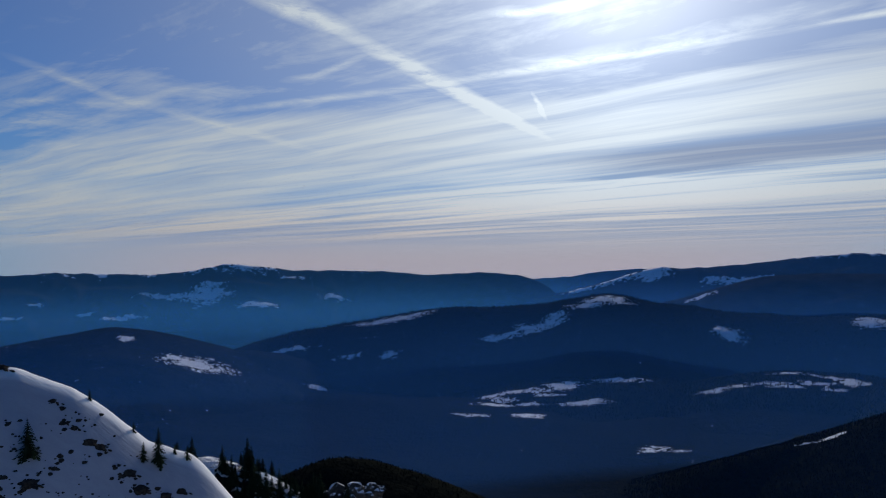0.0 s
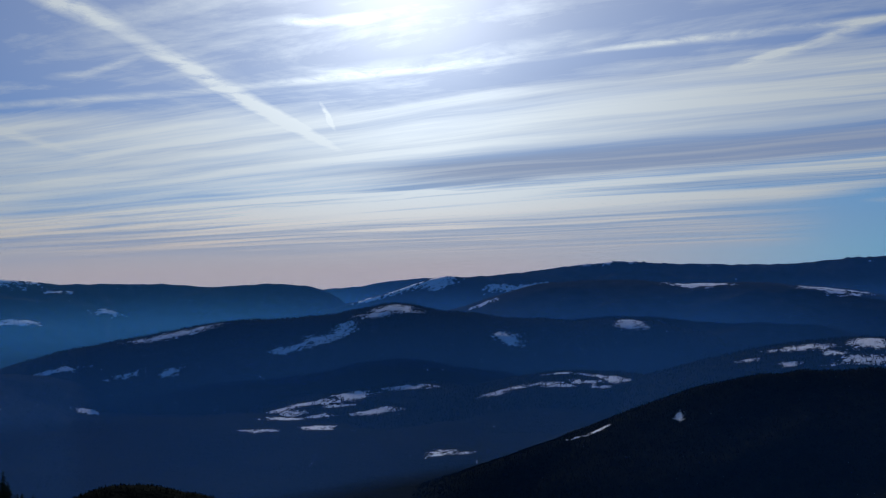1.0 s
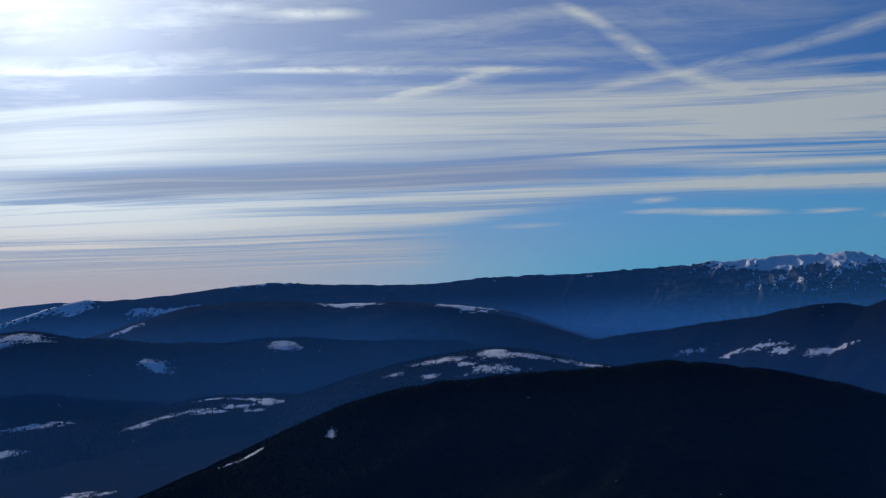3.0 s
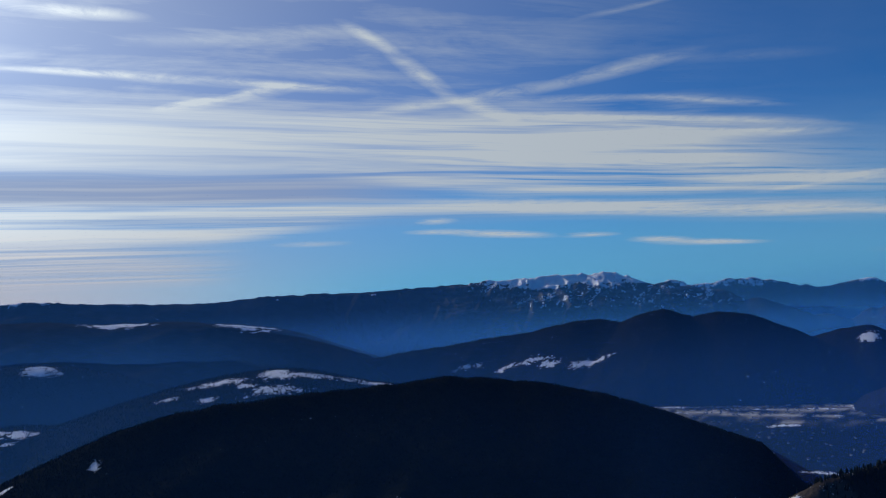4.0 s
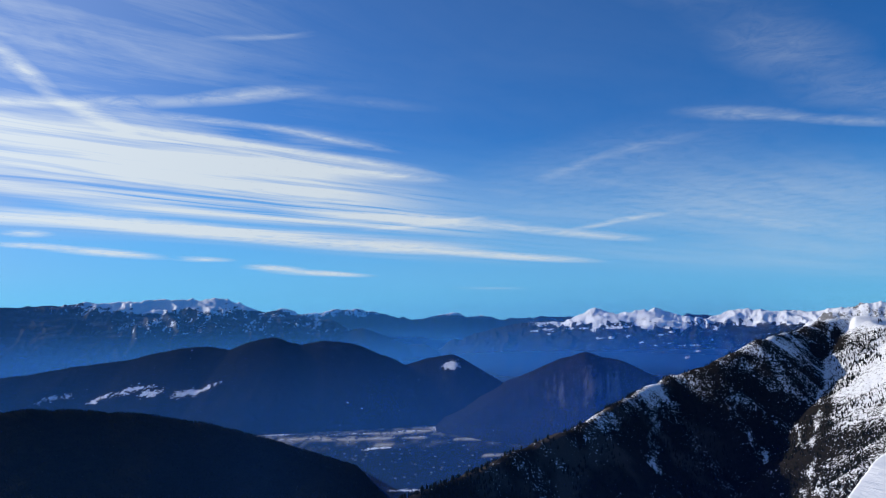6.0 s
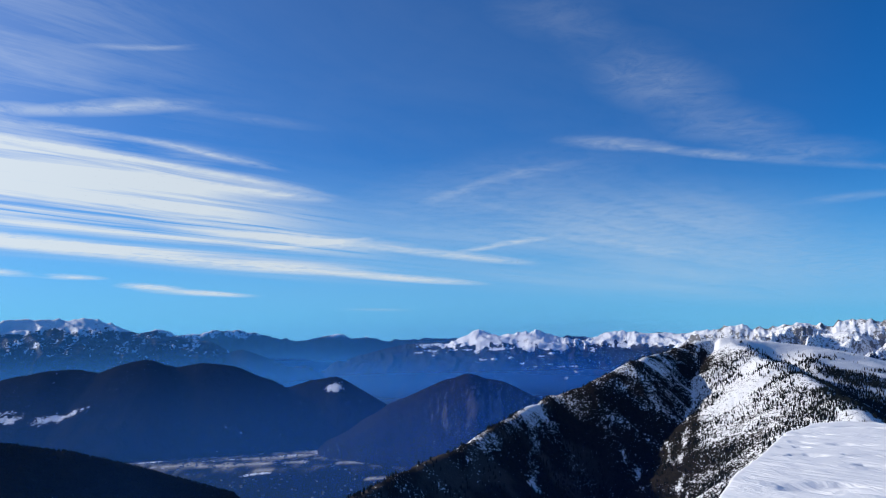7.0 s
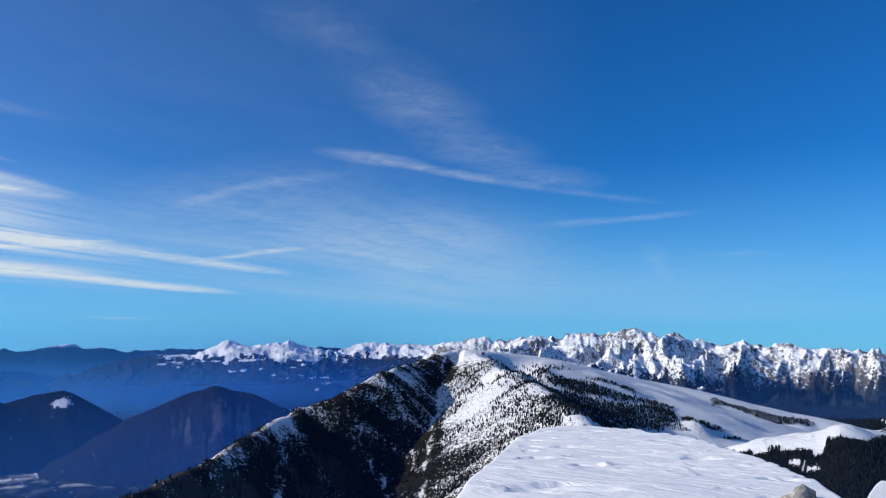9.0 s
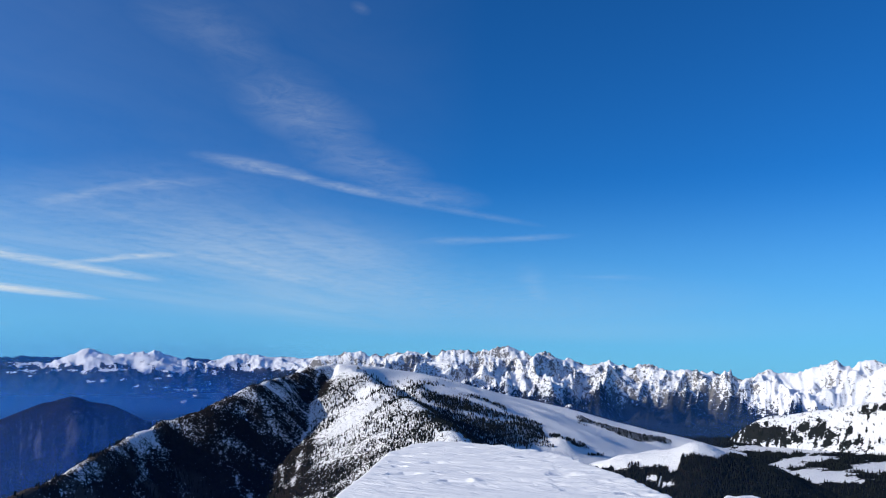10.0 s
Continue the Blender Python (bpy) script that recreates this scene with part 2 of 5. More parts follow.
    # the thick middle of the layer, seen from its shaded side, and the thin veil between the streaks
    shade = (under * 0.62 + (main * 0.30 + low * 0.35) * (0.5 - broad).step(-0.12, 0.16) + veil * 0.10) * west * (streak * 0.5 + 0.9)
    shade = (shade + cosine.step(0.55, 0.9) * 0.26 + stripes * 0.2).clamp() * z.step(0.01, 0.06)
    glow_color = mix_color(tree, 1.0, (1.0, 0.97, 0.92), combine(tree, *([glow * 0.6] * 3)), "MULTIPLY")
    base = mix_color(tree, 1.0, blue, glow_color, "ADD")
    # dust haze over the southern horizon
    dust = z.step(0.13, 0.0) * (x * 0.06 + y * 0.998).step(0.6, 1.0) * 0.88
    base = mix_color(tree, dust, base, HORIZON_DUST)
    pale = z.step(0.24, 0.0) * 0.60 * (1.0 - dust)
    base = mix_color(tree, pale, base, HORIZON_PALE)
    base = mix_color(tree, shade, base, CLOUD_GREY)
    result = mix_color(tree, clouds * 0.93 * (1.0 - under * 0.3), base, cloud_color)
    background = tree.nodes.new("ShaderNodeBackground")
    background.inputs["Strength"].default_value = 1.0
    tree.links.new(result.socket, background.inputs["Color"])
    out = tree.nodes.new("ShaderNodeOutputWorld")
    tree.links.new(background.outputs[0], out.inputs[0])


SKY_TINT = (0.0085, 0.058, 0.115)          # also the strength of the sky
CLOUD_LEVEL, CLOUD_WHITE, CLOUD_WARM = 0.68, (0.90, 1.0, 1.08), (1.0, 0.87, 0.78)
CLOUD_GREY = (0.37, 0.45, 0.68)
HORIZON_DUST, HORIZON_PALE = (0.86, 0.62, 0.56), (0.19, 0.50, 0.80)
build_sky()


# ---- materials ----
def surface(name, rough=0.9):
    mat = bpy.data.materials.new(name)
    mat.use_nodes = True
    tree = mat.node_tree
    bsdf = tree.nodes["Principled BSDF"]
    bsdf.inputs["Roughness"].default_value = rough
    bsdf.inputs["Specular IOR Level"].default_value = 0.0
    return mat, tree, bsdf


def bump(tree, bsdf, height, strength, distance):
    node = tree.nodes.new("ShaderNodeBump")
    node.inputs["Strength"].default_value, node.inputs["Distance"].default_value = strength, distance
    tree.links.new(height.socket, node.inputs["Height"])
    tree.links.new(node.outputs[0], bsdf.inputs["Normal"])


def position(tree):
    return Val(tree, tree.nodes.new("ShaderNodeNewGeometry").outputs["Position"])


def attribute(tree, name):
    node = tree.nodes.new("ShaderNodeAttribute")
    node.attribute_name = name
    return Val(tree, node.outputs["Fac"])


def terrain_material(name, ground, ground_2, snow, rock, grain=0.02, edge=0.35, bump_size=6.0):
    """Woods or rock with snow where the mesh's snow value says so; the edges break up in noise."""
    mat, tree, bsdf = surface(name)
    p = position(tree)
    coarse = noise_tex(tree, p, grain * 1.6, 4.0, 0.6)
    tiny = noise_tex(tree, p, grain * 7, 3.0, 0.6)
    col = mix_color(tree, (coarse * 1.6 + tiny * 0.8 - 0.7).clamp(), ground, ground_2)
    mid = noise_tex(tree, p, grain * 3.4, 3.0, 0.6)
    stone = mix_color(tree, tiny.step(0.35, 0.7), rock, tuple(c * 1.6 for c in rock))
    col = mix_color(tree, attribute(tree, "rock"), col, stone)
    cover = (attribute(tree, "snow") + (coarse - 0.5) * edge * 2.0 + (mid - 0.5) * edge * 2.4 + (tiny - 0.5) * edge * 2.4)
    cover = cover.step(0.46, 0.54)
    white = mix_color(tree, coarse, tuple(c * 0.86 for c in snow), snow)
    col = mix_color(tree, cover, col, white)
    tree.links.new(col.socket, bsdf.inputs["Base Color"])
    bump(tree, bsdf, tiny + coarse * 2.0, 0.5, bump_size)
    return mat


SNOW = (0.80, 0.82, 0.86)
MAT_VALLEY = terrain_material("valley_woods", (0.005, 0.008, 0.008), (0.013, 0.013, 0.011), SNOW, (0.34, 0.31, 0.24), 0.03, 0.4)
MAT_DARK = terrain_material("dark_spruce_woods", (0.006, 0.008, 0.008), (0.014, 0.015, 0.012), SNOW, (0.10, 0.09, 0.08), 0.03, 0.45)
MAT_MID = terrain_material("hill_woods", (0.007, 0.01, 0.009), (0.018, 0.018, 0.015), SNOW, (0.12, 0.11, 0.10), 0.03, 0.5)
MAT_CONE = terrain_material("brown_woods", (0.007, 0.008, 0.008), (0.018, 0.015, 0.013), SNOW, (0.05, 0.047, 0.045), 0.03, 0.5)
MAT_TOWN = terrain_material("bare_woods", (0.005, 0.007, 0.007), (0.013, 0.012, 0.011), SNOW, (0.14, 0.13, 0.12), 0.022, 0.5)
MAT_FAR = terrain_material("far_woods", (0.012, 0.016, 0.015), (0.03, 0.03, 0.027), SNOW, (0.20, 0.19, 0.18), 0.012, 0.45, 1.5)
MAT_ALP = terrain_material("alpine_rock", (0.009, 0.012, 0.012), (0.022, 0.023, 0.021), SNOW, (0.13, 0.125, 0.12), 0.03, 0.40, 1.5)
MAT_RIDGE = terrain_material("ridge_woods", (0.008, 0.009, 0.008), (0.024, 0.02, 0.016), SNOW, (0.10, 0.082, 0.068), 0.12, 0.38, 2.0)


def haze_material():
    """Tinted sheet standing in for hazy air: it lets most light by and scatters a little of it, blue."""
    mat = bpy.data.materials.new("haze_sheet")
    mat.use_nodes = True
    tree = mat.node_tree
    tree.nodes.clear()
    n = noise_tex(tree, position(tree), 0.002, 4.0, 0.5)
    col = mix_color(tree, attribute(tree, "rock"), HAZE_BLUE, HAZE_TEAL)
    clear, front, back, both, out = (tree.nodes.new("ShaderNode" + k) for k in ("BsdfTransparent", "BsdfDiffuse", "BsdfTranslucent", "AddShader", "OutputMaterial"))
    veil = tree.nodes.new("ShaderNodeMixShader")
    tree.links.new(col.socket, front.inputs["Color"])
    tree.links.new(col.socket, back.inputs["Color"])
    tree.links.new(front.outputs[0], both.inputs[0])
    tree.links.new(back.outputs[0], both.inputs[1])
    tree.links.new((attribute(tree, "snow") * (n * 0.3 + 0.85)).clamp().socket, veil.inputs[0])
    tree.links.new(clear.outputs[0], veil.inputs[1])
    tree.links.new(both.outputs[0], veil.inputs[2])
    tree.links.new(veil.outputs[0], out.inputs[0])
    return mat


# the blue light of distant air, put into the sheets' colour
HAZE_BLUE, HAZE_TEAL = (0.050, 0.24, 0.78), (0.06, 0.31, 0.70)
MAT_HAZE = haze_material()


def snow_material(name, dark, light):
    mat, tree, bsdf = surface(name, 0.55)
    p = position(tree)
    sep = tree.nodes.new("ShaderNodeSeparateXYZ")
    tree.links.new(p.socket, sep.inputs[0])
    px, py = Val(tree, sep.outputs[0]), Val(tree, sep.outputs[1])
    ripples = noise_tex(tree, combine(tree, px * 0.9 + py * 0.3, py * 2.4 - px * 0.8, 0.0), 0.9, 5.0, 0.6, 0.6)
    grains = noise_tex(tree, p, 14.0, 3.0, 0.6)
    col = mix_color(tree, (grains * 0.6 + ripples * 0.8 - 0.2).clamp(), dark, light)
    # where set, whitens the snow to paint a sunlit rim
    col = mix_color(tree, attribute(tree, "rock"), col, (0.88, 0.89, 0.91))
    tree.links.new(col.socket, bsdf.inputs["Base Color"])
    bump(tree, bsdf, ripples * 1.6 + grains * 0.12, 0.38, 0.12)
    return mat


MAT_SNOW = snow_material("wind_packed_snow", (0.84, 0.86, 0.89), (0.90, 0.91, 0.92))
# the slope's shade is put into this darker, bluer snow colour
MAT_SHADED_SNOW = snow_material("shade_darkened_snow", (0.27, 0.30, 0.38), (0.38, 0.42, 0.50))


def plain(name, a, b, scale, rough=0.85, relief=0.02):
    mat, tree, bsdf = surface(name, rough)
    n = noise_tex(tree, position(tree), scale, 5.0, 0.6)
    tree.links.new(mix_color(tree, n.step(0.3, 0.7), a, b).socket, bsdf.inputs["Base Color"])
    bump(tree, bsdf, n, 0.6, relief)
    return mat


MAT_NEEDLES = plain("spruce_needles", (0.012, 0.020, 0.012), (0.030, 0.042, 0.022), 3.0, 0.8, 0.03)
MAT_FOREST = plain("forest_needles", (0.007, 0.01, 0.008), (0.017, 0.019, 0.014), 0.15, 0.85, 0.1)
MAT_FOREST_ALP = plain("alpine_forest_needles", (0.008, 0.011, 0.009), (0.018, 0.02, 0.015), 0.1, 0.85, 0.1)
MAT_FOREST_FAR = plain("far_forest_needles", (0.006, 0.009, 0.008), (0.014, 0.016, 0.013), 0.08, 0.85, 0.1)
MAT_FOREST_DARK = plain("dense_forest_needles", (0.006, 0.008, 0.007), (0.013, 0.014, 0.011), 0.1, 0.85, 0.1)
MAT_BARK = plain("bark", (0.05, 0.035, 0.025), (0.10, 0.075, 0.055), 8.0, 0.9, 0.02)
MAT_ROCK = plain("limestone", (0.16, 0.15, 0.14), (0.42, 0.39, 0.35), 5.0, 0.9, 0.06)
MAT_DARK_ROCK = plain("dark_slope_rock", (0.018, 0.017, 0.018), (0.05, 0.045, 0.04), 5.0, 0.9, 0.06)


def crag_material():
    """Rock with snow lying on what faces up."""
    mat, tree, bsdf = surface("snow_capped_rock")
    n = noise_tex(tree, position(tree), 1.2, 5.0, 0.6)
    sep = tree.nodes.new("ShaderNodeSeparateXYZ")
    tree.links.new(tree.nodes.new("ShaderNodeNewGeometry").outputs["Normal"], sep.inputs[0])
    up = (Val(tree, sep.outputs[2]) + (n - 0.5) * 0.9).step(0.55, 0.75)
    stone = mix_color(tree, n.step(0.3, 0.7), (0.03, 0.028, 0.028), (0.09, 0.08, 0.07))
    tree.links.new(mix_color(tree, up, stone, SNOW).socket, bsdf.inputs["Base Color"])
    bump(tree, bsdf, n, 0.8, 0.3)
    return mat


MAT_CRAG = crag_material()
MAT_WALL = plain("house_plaster", (0.20, 0.22, 0.25), (0.34, 0.36, 0.38), 0.08, 0.9, 0.01)
MAT_ROOF = plain("roof_tiles", (0.04, 0.045, 0.06), (0.08, 0.08, 0.10), 0.08, 0.9, 0.01)


# ---- land ----
def hash_noise(x, y, seed=0):
    """Smooth lattice noise in -1..1 over arrays."""
    xi, yi = np.floor(x).astype(np.int64), np.floor(y).astype(np.int64)
    fx, fy = x - xi, y - yi
    fx, fy = fx * fx * fx * (fx * (fx * 6 - 15) + 10), fy * fy * fy * (fy * (fy * 6 - 15) + 10)

    def corner(i, j):
        n = (i * 374761393 + j * 668265263 + seed * 974711) & 0x7FFFFFFF
        n = ((n ^ (n >> 13)) * 1274126177) & 0x7FFFFFFF
        return ((n ^ (n >> 16)) & 0xFFFF) / 32767.5 - 1.0
    a, b, c, d = corner(xi, yi), corner(xi + 1, yi), corner(xi, yi + 1), corner(xi + 1, yi + 1)
    return (a * (1 - fx) + b * fx) * (1 - fy) + (c * (1 - fx) + d * fx) * fy


def fbm(x, y, octaves=5, seed=0, gain=0.5):
    total, amp = 0.0, 1.0
    for k in range(octaves):
        total = total + amp * hash_noise(x * 2 ** k + 17.3 * k, y * 2 ** k - 9.1 * k, seed + k)
        amp *= gain
    return total


def ridged(x, y, octaves=5, seed=0, gain=0.5):
    total, amp = 0.0, 1.0
    for k in range(octaves):
        total = total + amp * (1 - 2 * np.abs(hash_noise(x * 2 ** k + 31.7 * k, y * 2 ** k + 5.3 * k, seed + k)))
        amp *= gain
    return total


def smooth(a, lo, hi):
    t = np.clip((a - lo) / (hi - lo), 0, 1)
    return t * t * (3 - 2 * t)


class Land:
    """A piece of terrain on a grid of bearings and distances round the summit."""

    def __init__(self, b0, b1, r0, r1, nb, nr, power=1.0):
        self.b, self.r = np.linspace(b0, b1, nb), r0 + (r1 - r0) * np.linspace(0, 1, nr) ** power
        self.B, self.R = np.meshgrid(self.b, self.r)
        self.X, self.Y = self.R * np.sin(np.radians(self.B)), self.R * np.cos(np.radians(self.B))
        self.Z = np.full(self.X.shape, -900.0)
        self.snow, self.rock = np.zeros(self.X.shape), np.zeros(self.X.shape)
        self.away = np.full(self.X.shape, 1e9)

    def crest(self, rows, slope, rough=0.0, rough_size=60.0, seed=0, step=0.15, power=1.0, round_top=0.0):
        """Raise the land to a crest line of (bearing, distance, elevation angle) with even flanks."""
        rows = np.array(rows, float)
        along = np.concatenate([[0], np.cumsum(np.maximum(np.abs(np.diff(rows[:, 0])), np.abs(np.diff(rows[:, 1])) / 60.0))])
        t = np.arange(0, along[-1] + step, step)
        b, r, e = (np.interp(t, along, rows[:, k]) for k in range(3))
        x, y = r * np.sin(np.radians(b)), r * np.cos(np.radians(b))
        h = EYE + r * np.tan(np.radians(e))
        if rough:
            h = h + rough * fbm(x / rough_size, y / rough_size, 4, seed + 50)
        for i in range(0, len(self.r), 12):
            sl = slice(i, i + 12)
            d = np.hypot(self.X[sl, :, None] - x, self.Y[sl, :, None] - y)
            fall = np.hypot(d, round_top) - round_top
            z = (h - slope * fall ** power).max(axis=2)
            self.Z[sl] = np.maximum(self.Z[sl], z)
            self.away[sl] = np.minimum(self.away[sl], d.min(axis=2))
        return self

    def wall(self, rows, slope, rough=0.0, rough_size=60.0, seed=0, spur=0.0, spur_size=200.0, stretch=1.5, back=0.6):
        """A long range that stands across the view: even fall to both sides, cut by spurs and gullies."""
        rows = np.array(rows, float)
        rc, e = np.interp(self.B, rows[:, 0], rows[:, 1]), np.interp(self.B, rows[:, 0], rows[:, 2])
        h = EYE + rc * np.tan(np.radians(e))
        kernel = np.exp(-0.5 * ((self.b - self.b.mean()) / 2.2) ** 2)
        even = np.convolve(np.pad(h[0], len(self.b), mode="edge"), kernel / kernel.sum(), "same")[len(self.b):-len(self.b)]
        across = rc * np.radians(self.B)
        out = rc - self.R
        self.away = np.abs(out)
        crags = rough * (ridged(across / rough_size, out / rough_size * 0.6 + seed, 5, seed + 50, 0.6) - 1.0)
        warp = 0.5 * fbm(across / spur_size * 0.7, out / spur_size * 0.5, 3, seed + 9)
        ribs = ridged(across / spur_size + warp, out / (spur_size * stretch) + 0.5 * warp, 6, seed + 7, 0.55) - 0.9
        grow = smooth(self.away, 0, spur_size * 0.55)
        fall = np.where(out > 0, slope * out, -out * back)
        self.plain = even[None, :] + (h - even[None, :]) * np.exp(-self.away / 110.0) - fall
        self.Z = self.plain + spur * grow * ribs * smooth(self.away, 900, 350) + crags * np.exp(-self.away / 90.0)
        return self

    def erode(self, depth, size, seed=0, reach=150.0, octaves=5, floor=0.1):
        k = floor + (1 - floor) * (1 - np.exp(-self.away / reach))
        self.Z = self.Z + k * depth * (ridged(self.X / size, self.Y / size, octaves, seed) - 0.6)
        return self

    def grain(self, height, size, seed=0, octaves=4):
        self.Z = self.Z + height * fbm(self.X / size, self.Y / size, octaves, seed)
        return self

    def field(self, fields, edge=0.5):
        """Snow fields: bearing, distance, half width and half depth in metres, turn in degrees."""
        for b, r, half, deep, turn in fields:
            cx, cy = r * math.sin(radians(b)), r * math.cos(radians(b))
            dx, dy = self.X - cx, self.Y - cy
            a = radians(b + turn)
            across, out = dx * math.cos(a) - dy * math.sin(a), dx * math.sin(a) + dy * math.cos(a)
            q = np.sqrt((across / half) ** 2 + (out / deep) ** 2)
            wave = fbm(across / 34.0 + b, out / 12.0 + r, 3, 31)
            self.snow = np.maximum(self.snow, np.clip(0.92 - 0.42 * q + 0.20 * wave, 0, 0.9) * smooth(q, 1.9, 1.5))
        return self

    def spots(self, rows, ragged=0.35, seed=3):
        """0 to 1 inside ellipses on the slopes: bearing, elevation angle, half width, half height in degrees, lean."""
        el = np.degrees(np.arctan2(self.Z - EYE, self.R))
        total = np.zeros(self.Z.shape)
        wave = ragged * (fbm(self.B * 3.0, el * 7.0, 4, seed) + 0.7 * fbm(self.B * 9.0, el * 20.0, 3, seed + 5))
        for b, e, half, deep, lean in rows:
            db, de = self.B - b, el - e - lean * (self.B - b)
            total = np.maximum(total, smooth(np.hypot(db / half, de / deep) + wave, 1.25, 0.75))
        return total

    def slope(self):
        """Steepness from the grid: rise over run."""
        zr = np.gradient(self.Z, axis=0) / np.maximum(np.gradient(self.R, axis=0), 1e-6)
        zb = np.gradient(self.Z, axis=1) / (self.R * np.radians(self.b[1] - self.b[0]))
        return np.hypot(zr, zb), zr, zb

    def height(self, b, r):
        i = np.clip(np.interp(r, self.r, np.arange(len(self.r))), 0, len(self.r) - 1.001)
        j = np.clip(np.interp(b, self.b, np.arange(len(self.b))), 0, len(self.b) - 1.001)
        i0, j0 = i.astype(int), j.astype(int)
        fi, fj = i - i0, j - j0
        Z = self.Z
        return (Z[i0, j0] * (1 - fi) * (1 - fj) + Z[i0 + 1, j0] * fi * (1 - fj) + Z[i0, j0 + 1] * (1 - fi) * fj + Z[i0 + 1, j0 + 1] * fi * fj)

    def value(self, a, b, r):
        i = np.clip(np.rint(np.interp(r, self.r, np.arange(len(self.r)))).astype(int), 0, len(self.r) - 1)
        j = np.clip(np.rint(np.interp(b, self.b, np.arange(len(self.b)))).astype(int), 0, len(self.b) - 1)
        return a[i, j]

    def build(self, name, material, label, category, kind="", group="", keep=None):
        n, m = self.X.shape
        co = np.stack([self.X, self.Y, self.Z], axis=-1).reshape(-1, 3)
        i, j = np.meshgrid(np.arange(n - 1), np.arange(m - 1), indexing="ij")
        a = (i * m + j).ravel()
        quads = np.stack([a, a + 1, a + m + 1, a + m], axis=1)
        if keep is not None:
            k = keep.ravel()
            quads = quads[k[quads].any(axis=1)]
        mesh = bpy.data.meshes.new(name)
        mesh.from_pydata(co.tolist(), [], quads.tolist())
        for key, data in (("snow", self.snow), ("rock", self.rock)):
            mesh.attributes.new(key, "FLOAT", "POINT").data.foreach_set("value", data.ravel().astype(np.float32))
        mesh.polygons.foreach_set("use_smooth", [True] * len(mesh.polygons))
        mesh.materials.append(material)
        mesh.update()
        ob = new(name, mesh)
        return tagged(ob, label, category, group, kind)


FLOOR = -370.0
LANDS = {}

# the valley floor, one sheet to the horizon
ground = Land(-180, 180, 60, 4900, 1080, 150, 1.2)
ground.Z = FLOOR + 14 * fbm(ground.X / 420, ground.Y / 420, 5, 3) - 30 * smooth(ground.R, 900, 60)
town_side = smooth(ground.B, 40, 60) * smooth(ground.B, 100, 88) * smooth(ground.R, 2250, 2450)
ground.Z = ground.Z * (1 - town_side) + (FLOOR + 10) * town_side
high_side = smooth(ground.B, 122, 131) * smooth(ground.R, 1250, 1700)
ground.Z = ground.Z * (1 - high_side) + (-205 + 4 * fbm(ground.X / 160, ground.Y / 160, 4, 8)) * high_side
ground.snow = 0.6 * high_side * smooth(ground.B, 133, 139) * smooth(fbm(ground.X / 160, ground.Y / 160, 4, 12), -0.3, 0.4) + 0.36 * town_side * smooth(fbm(ground.X / 120, ground.Y / 60, 4, 5), -0.1, 0.8)
ground.rock = town_side * smooth(fbm(ground.X / 60, ground.Y / 30, 4, 15), -0.1, 0.5)
ground.field([(14.8, 1668, 30, 18, 0), (16.5, 1640, 26, 12, 0), (17.6, 1600, 18, 10, 0), (3.4, 2128, 50, 22, 0), (5.8, 2002, 40, 20, 0), (1.8, 1974, 36, 16, 0), (71, 2560, 50, 10, 0), (76, 2540, 80, 10, 0), (79.5, 2570, 60, 9, 10), (83.5, 2590, 70, 10, 0), (80.4, 1790, 50, 14, 0), (83, 1810, 30, 10, 0), (78.6, 1800, 24, 10, 0), (78.0, 2290, 30, 12, 0)])
ground.rock = np.maximum(ground.rock * 0.4, ground.spots([(76.5, -8.5, 2.4, 0.12, 0.0), (73.2, -8.35, 1.6, 0.10, 0.0), (79.4, -8.1, 2.6, 0.07, 0.03), (71.6, -7.75, 2.6, 0.06, 0.0), (82.0, -7.8, 1.6, 0.06, 0.05), (78.2, -8.9, 1.5, 0.05, 0.0), (84.5, -8.6, 1.0, 0.1, 0.0), (80.6, -8.5, 0.8, 0.08, 0.0), (86.0, -9.7, 1.0, 0.08, 0.0)]))
valley_open = [(140.6, -5.22, 4.0, 0.22, 0.03), (140.5, -6.1, 1.1, 0.22, 0.1), (142.4, -6.75, 2.4, 0.42, 0.0), (145.6, -6.0, 1.6, 0.35, 0.1), (141.8, -5.75, 1.5, 0.2, 0.12)]
ground.snow = ground.snow * (1 - high_side) + high_side * 0.85 * ground.spots(valley_open, 0.3)
ground.build("ground", MAT_VALLEY, "wooded valley floor with snowy meadows", "ground", "structure")


def hill(key, name, rows, slope, material, label, margin=6.0, front=900, back=500, nb=300, nr=90, rough=2.5, rough_size=60.0, seed=1,
         depth=8.0, size=300.0, reach=150.0, power=1.0, round_top=20.0, category="hill", kind="", shape=None, fields=(), spots=(), spur=None):
    bs, rs = [r[0] for r in rows], [r[1] for r in rows]
    land = Land(min(bs) - margin, max(bs) + margin, max(40, min(rs) - front), min(4920, max(rs) + back), nb, nr)
    if spur:
        land.wall(rows, slope, rough, rough_size, seed, *spur)
    else:
        land.crest(rows, slope, rough, rough_size, seed, power=power, round_top=round_top)
        land.erode(depth, size, seed, reach)
    if shape:
        shape(land)
    side = np.minimum(land.B - land.b[0], land.b[-1] - land.B)
    land.Z = land.Z - 0.6 * land.R * np.radians(np.maximum(margin * 0.9 - side, 0))
    land.field(fields)
    if spots:
        land.snow = np.maximum(land.snow, 0.8 * land.spots(spots))
    LANDS[key] = land
    land.build(name, material, label, category, kind, keep=land.Z > FLOOR - 60)
    return land


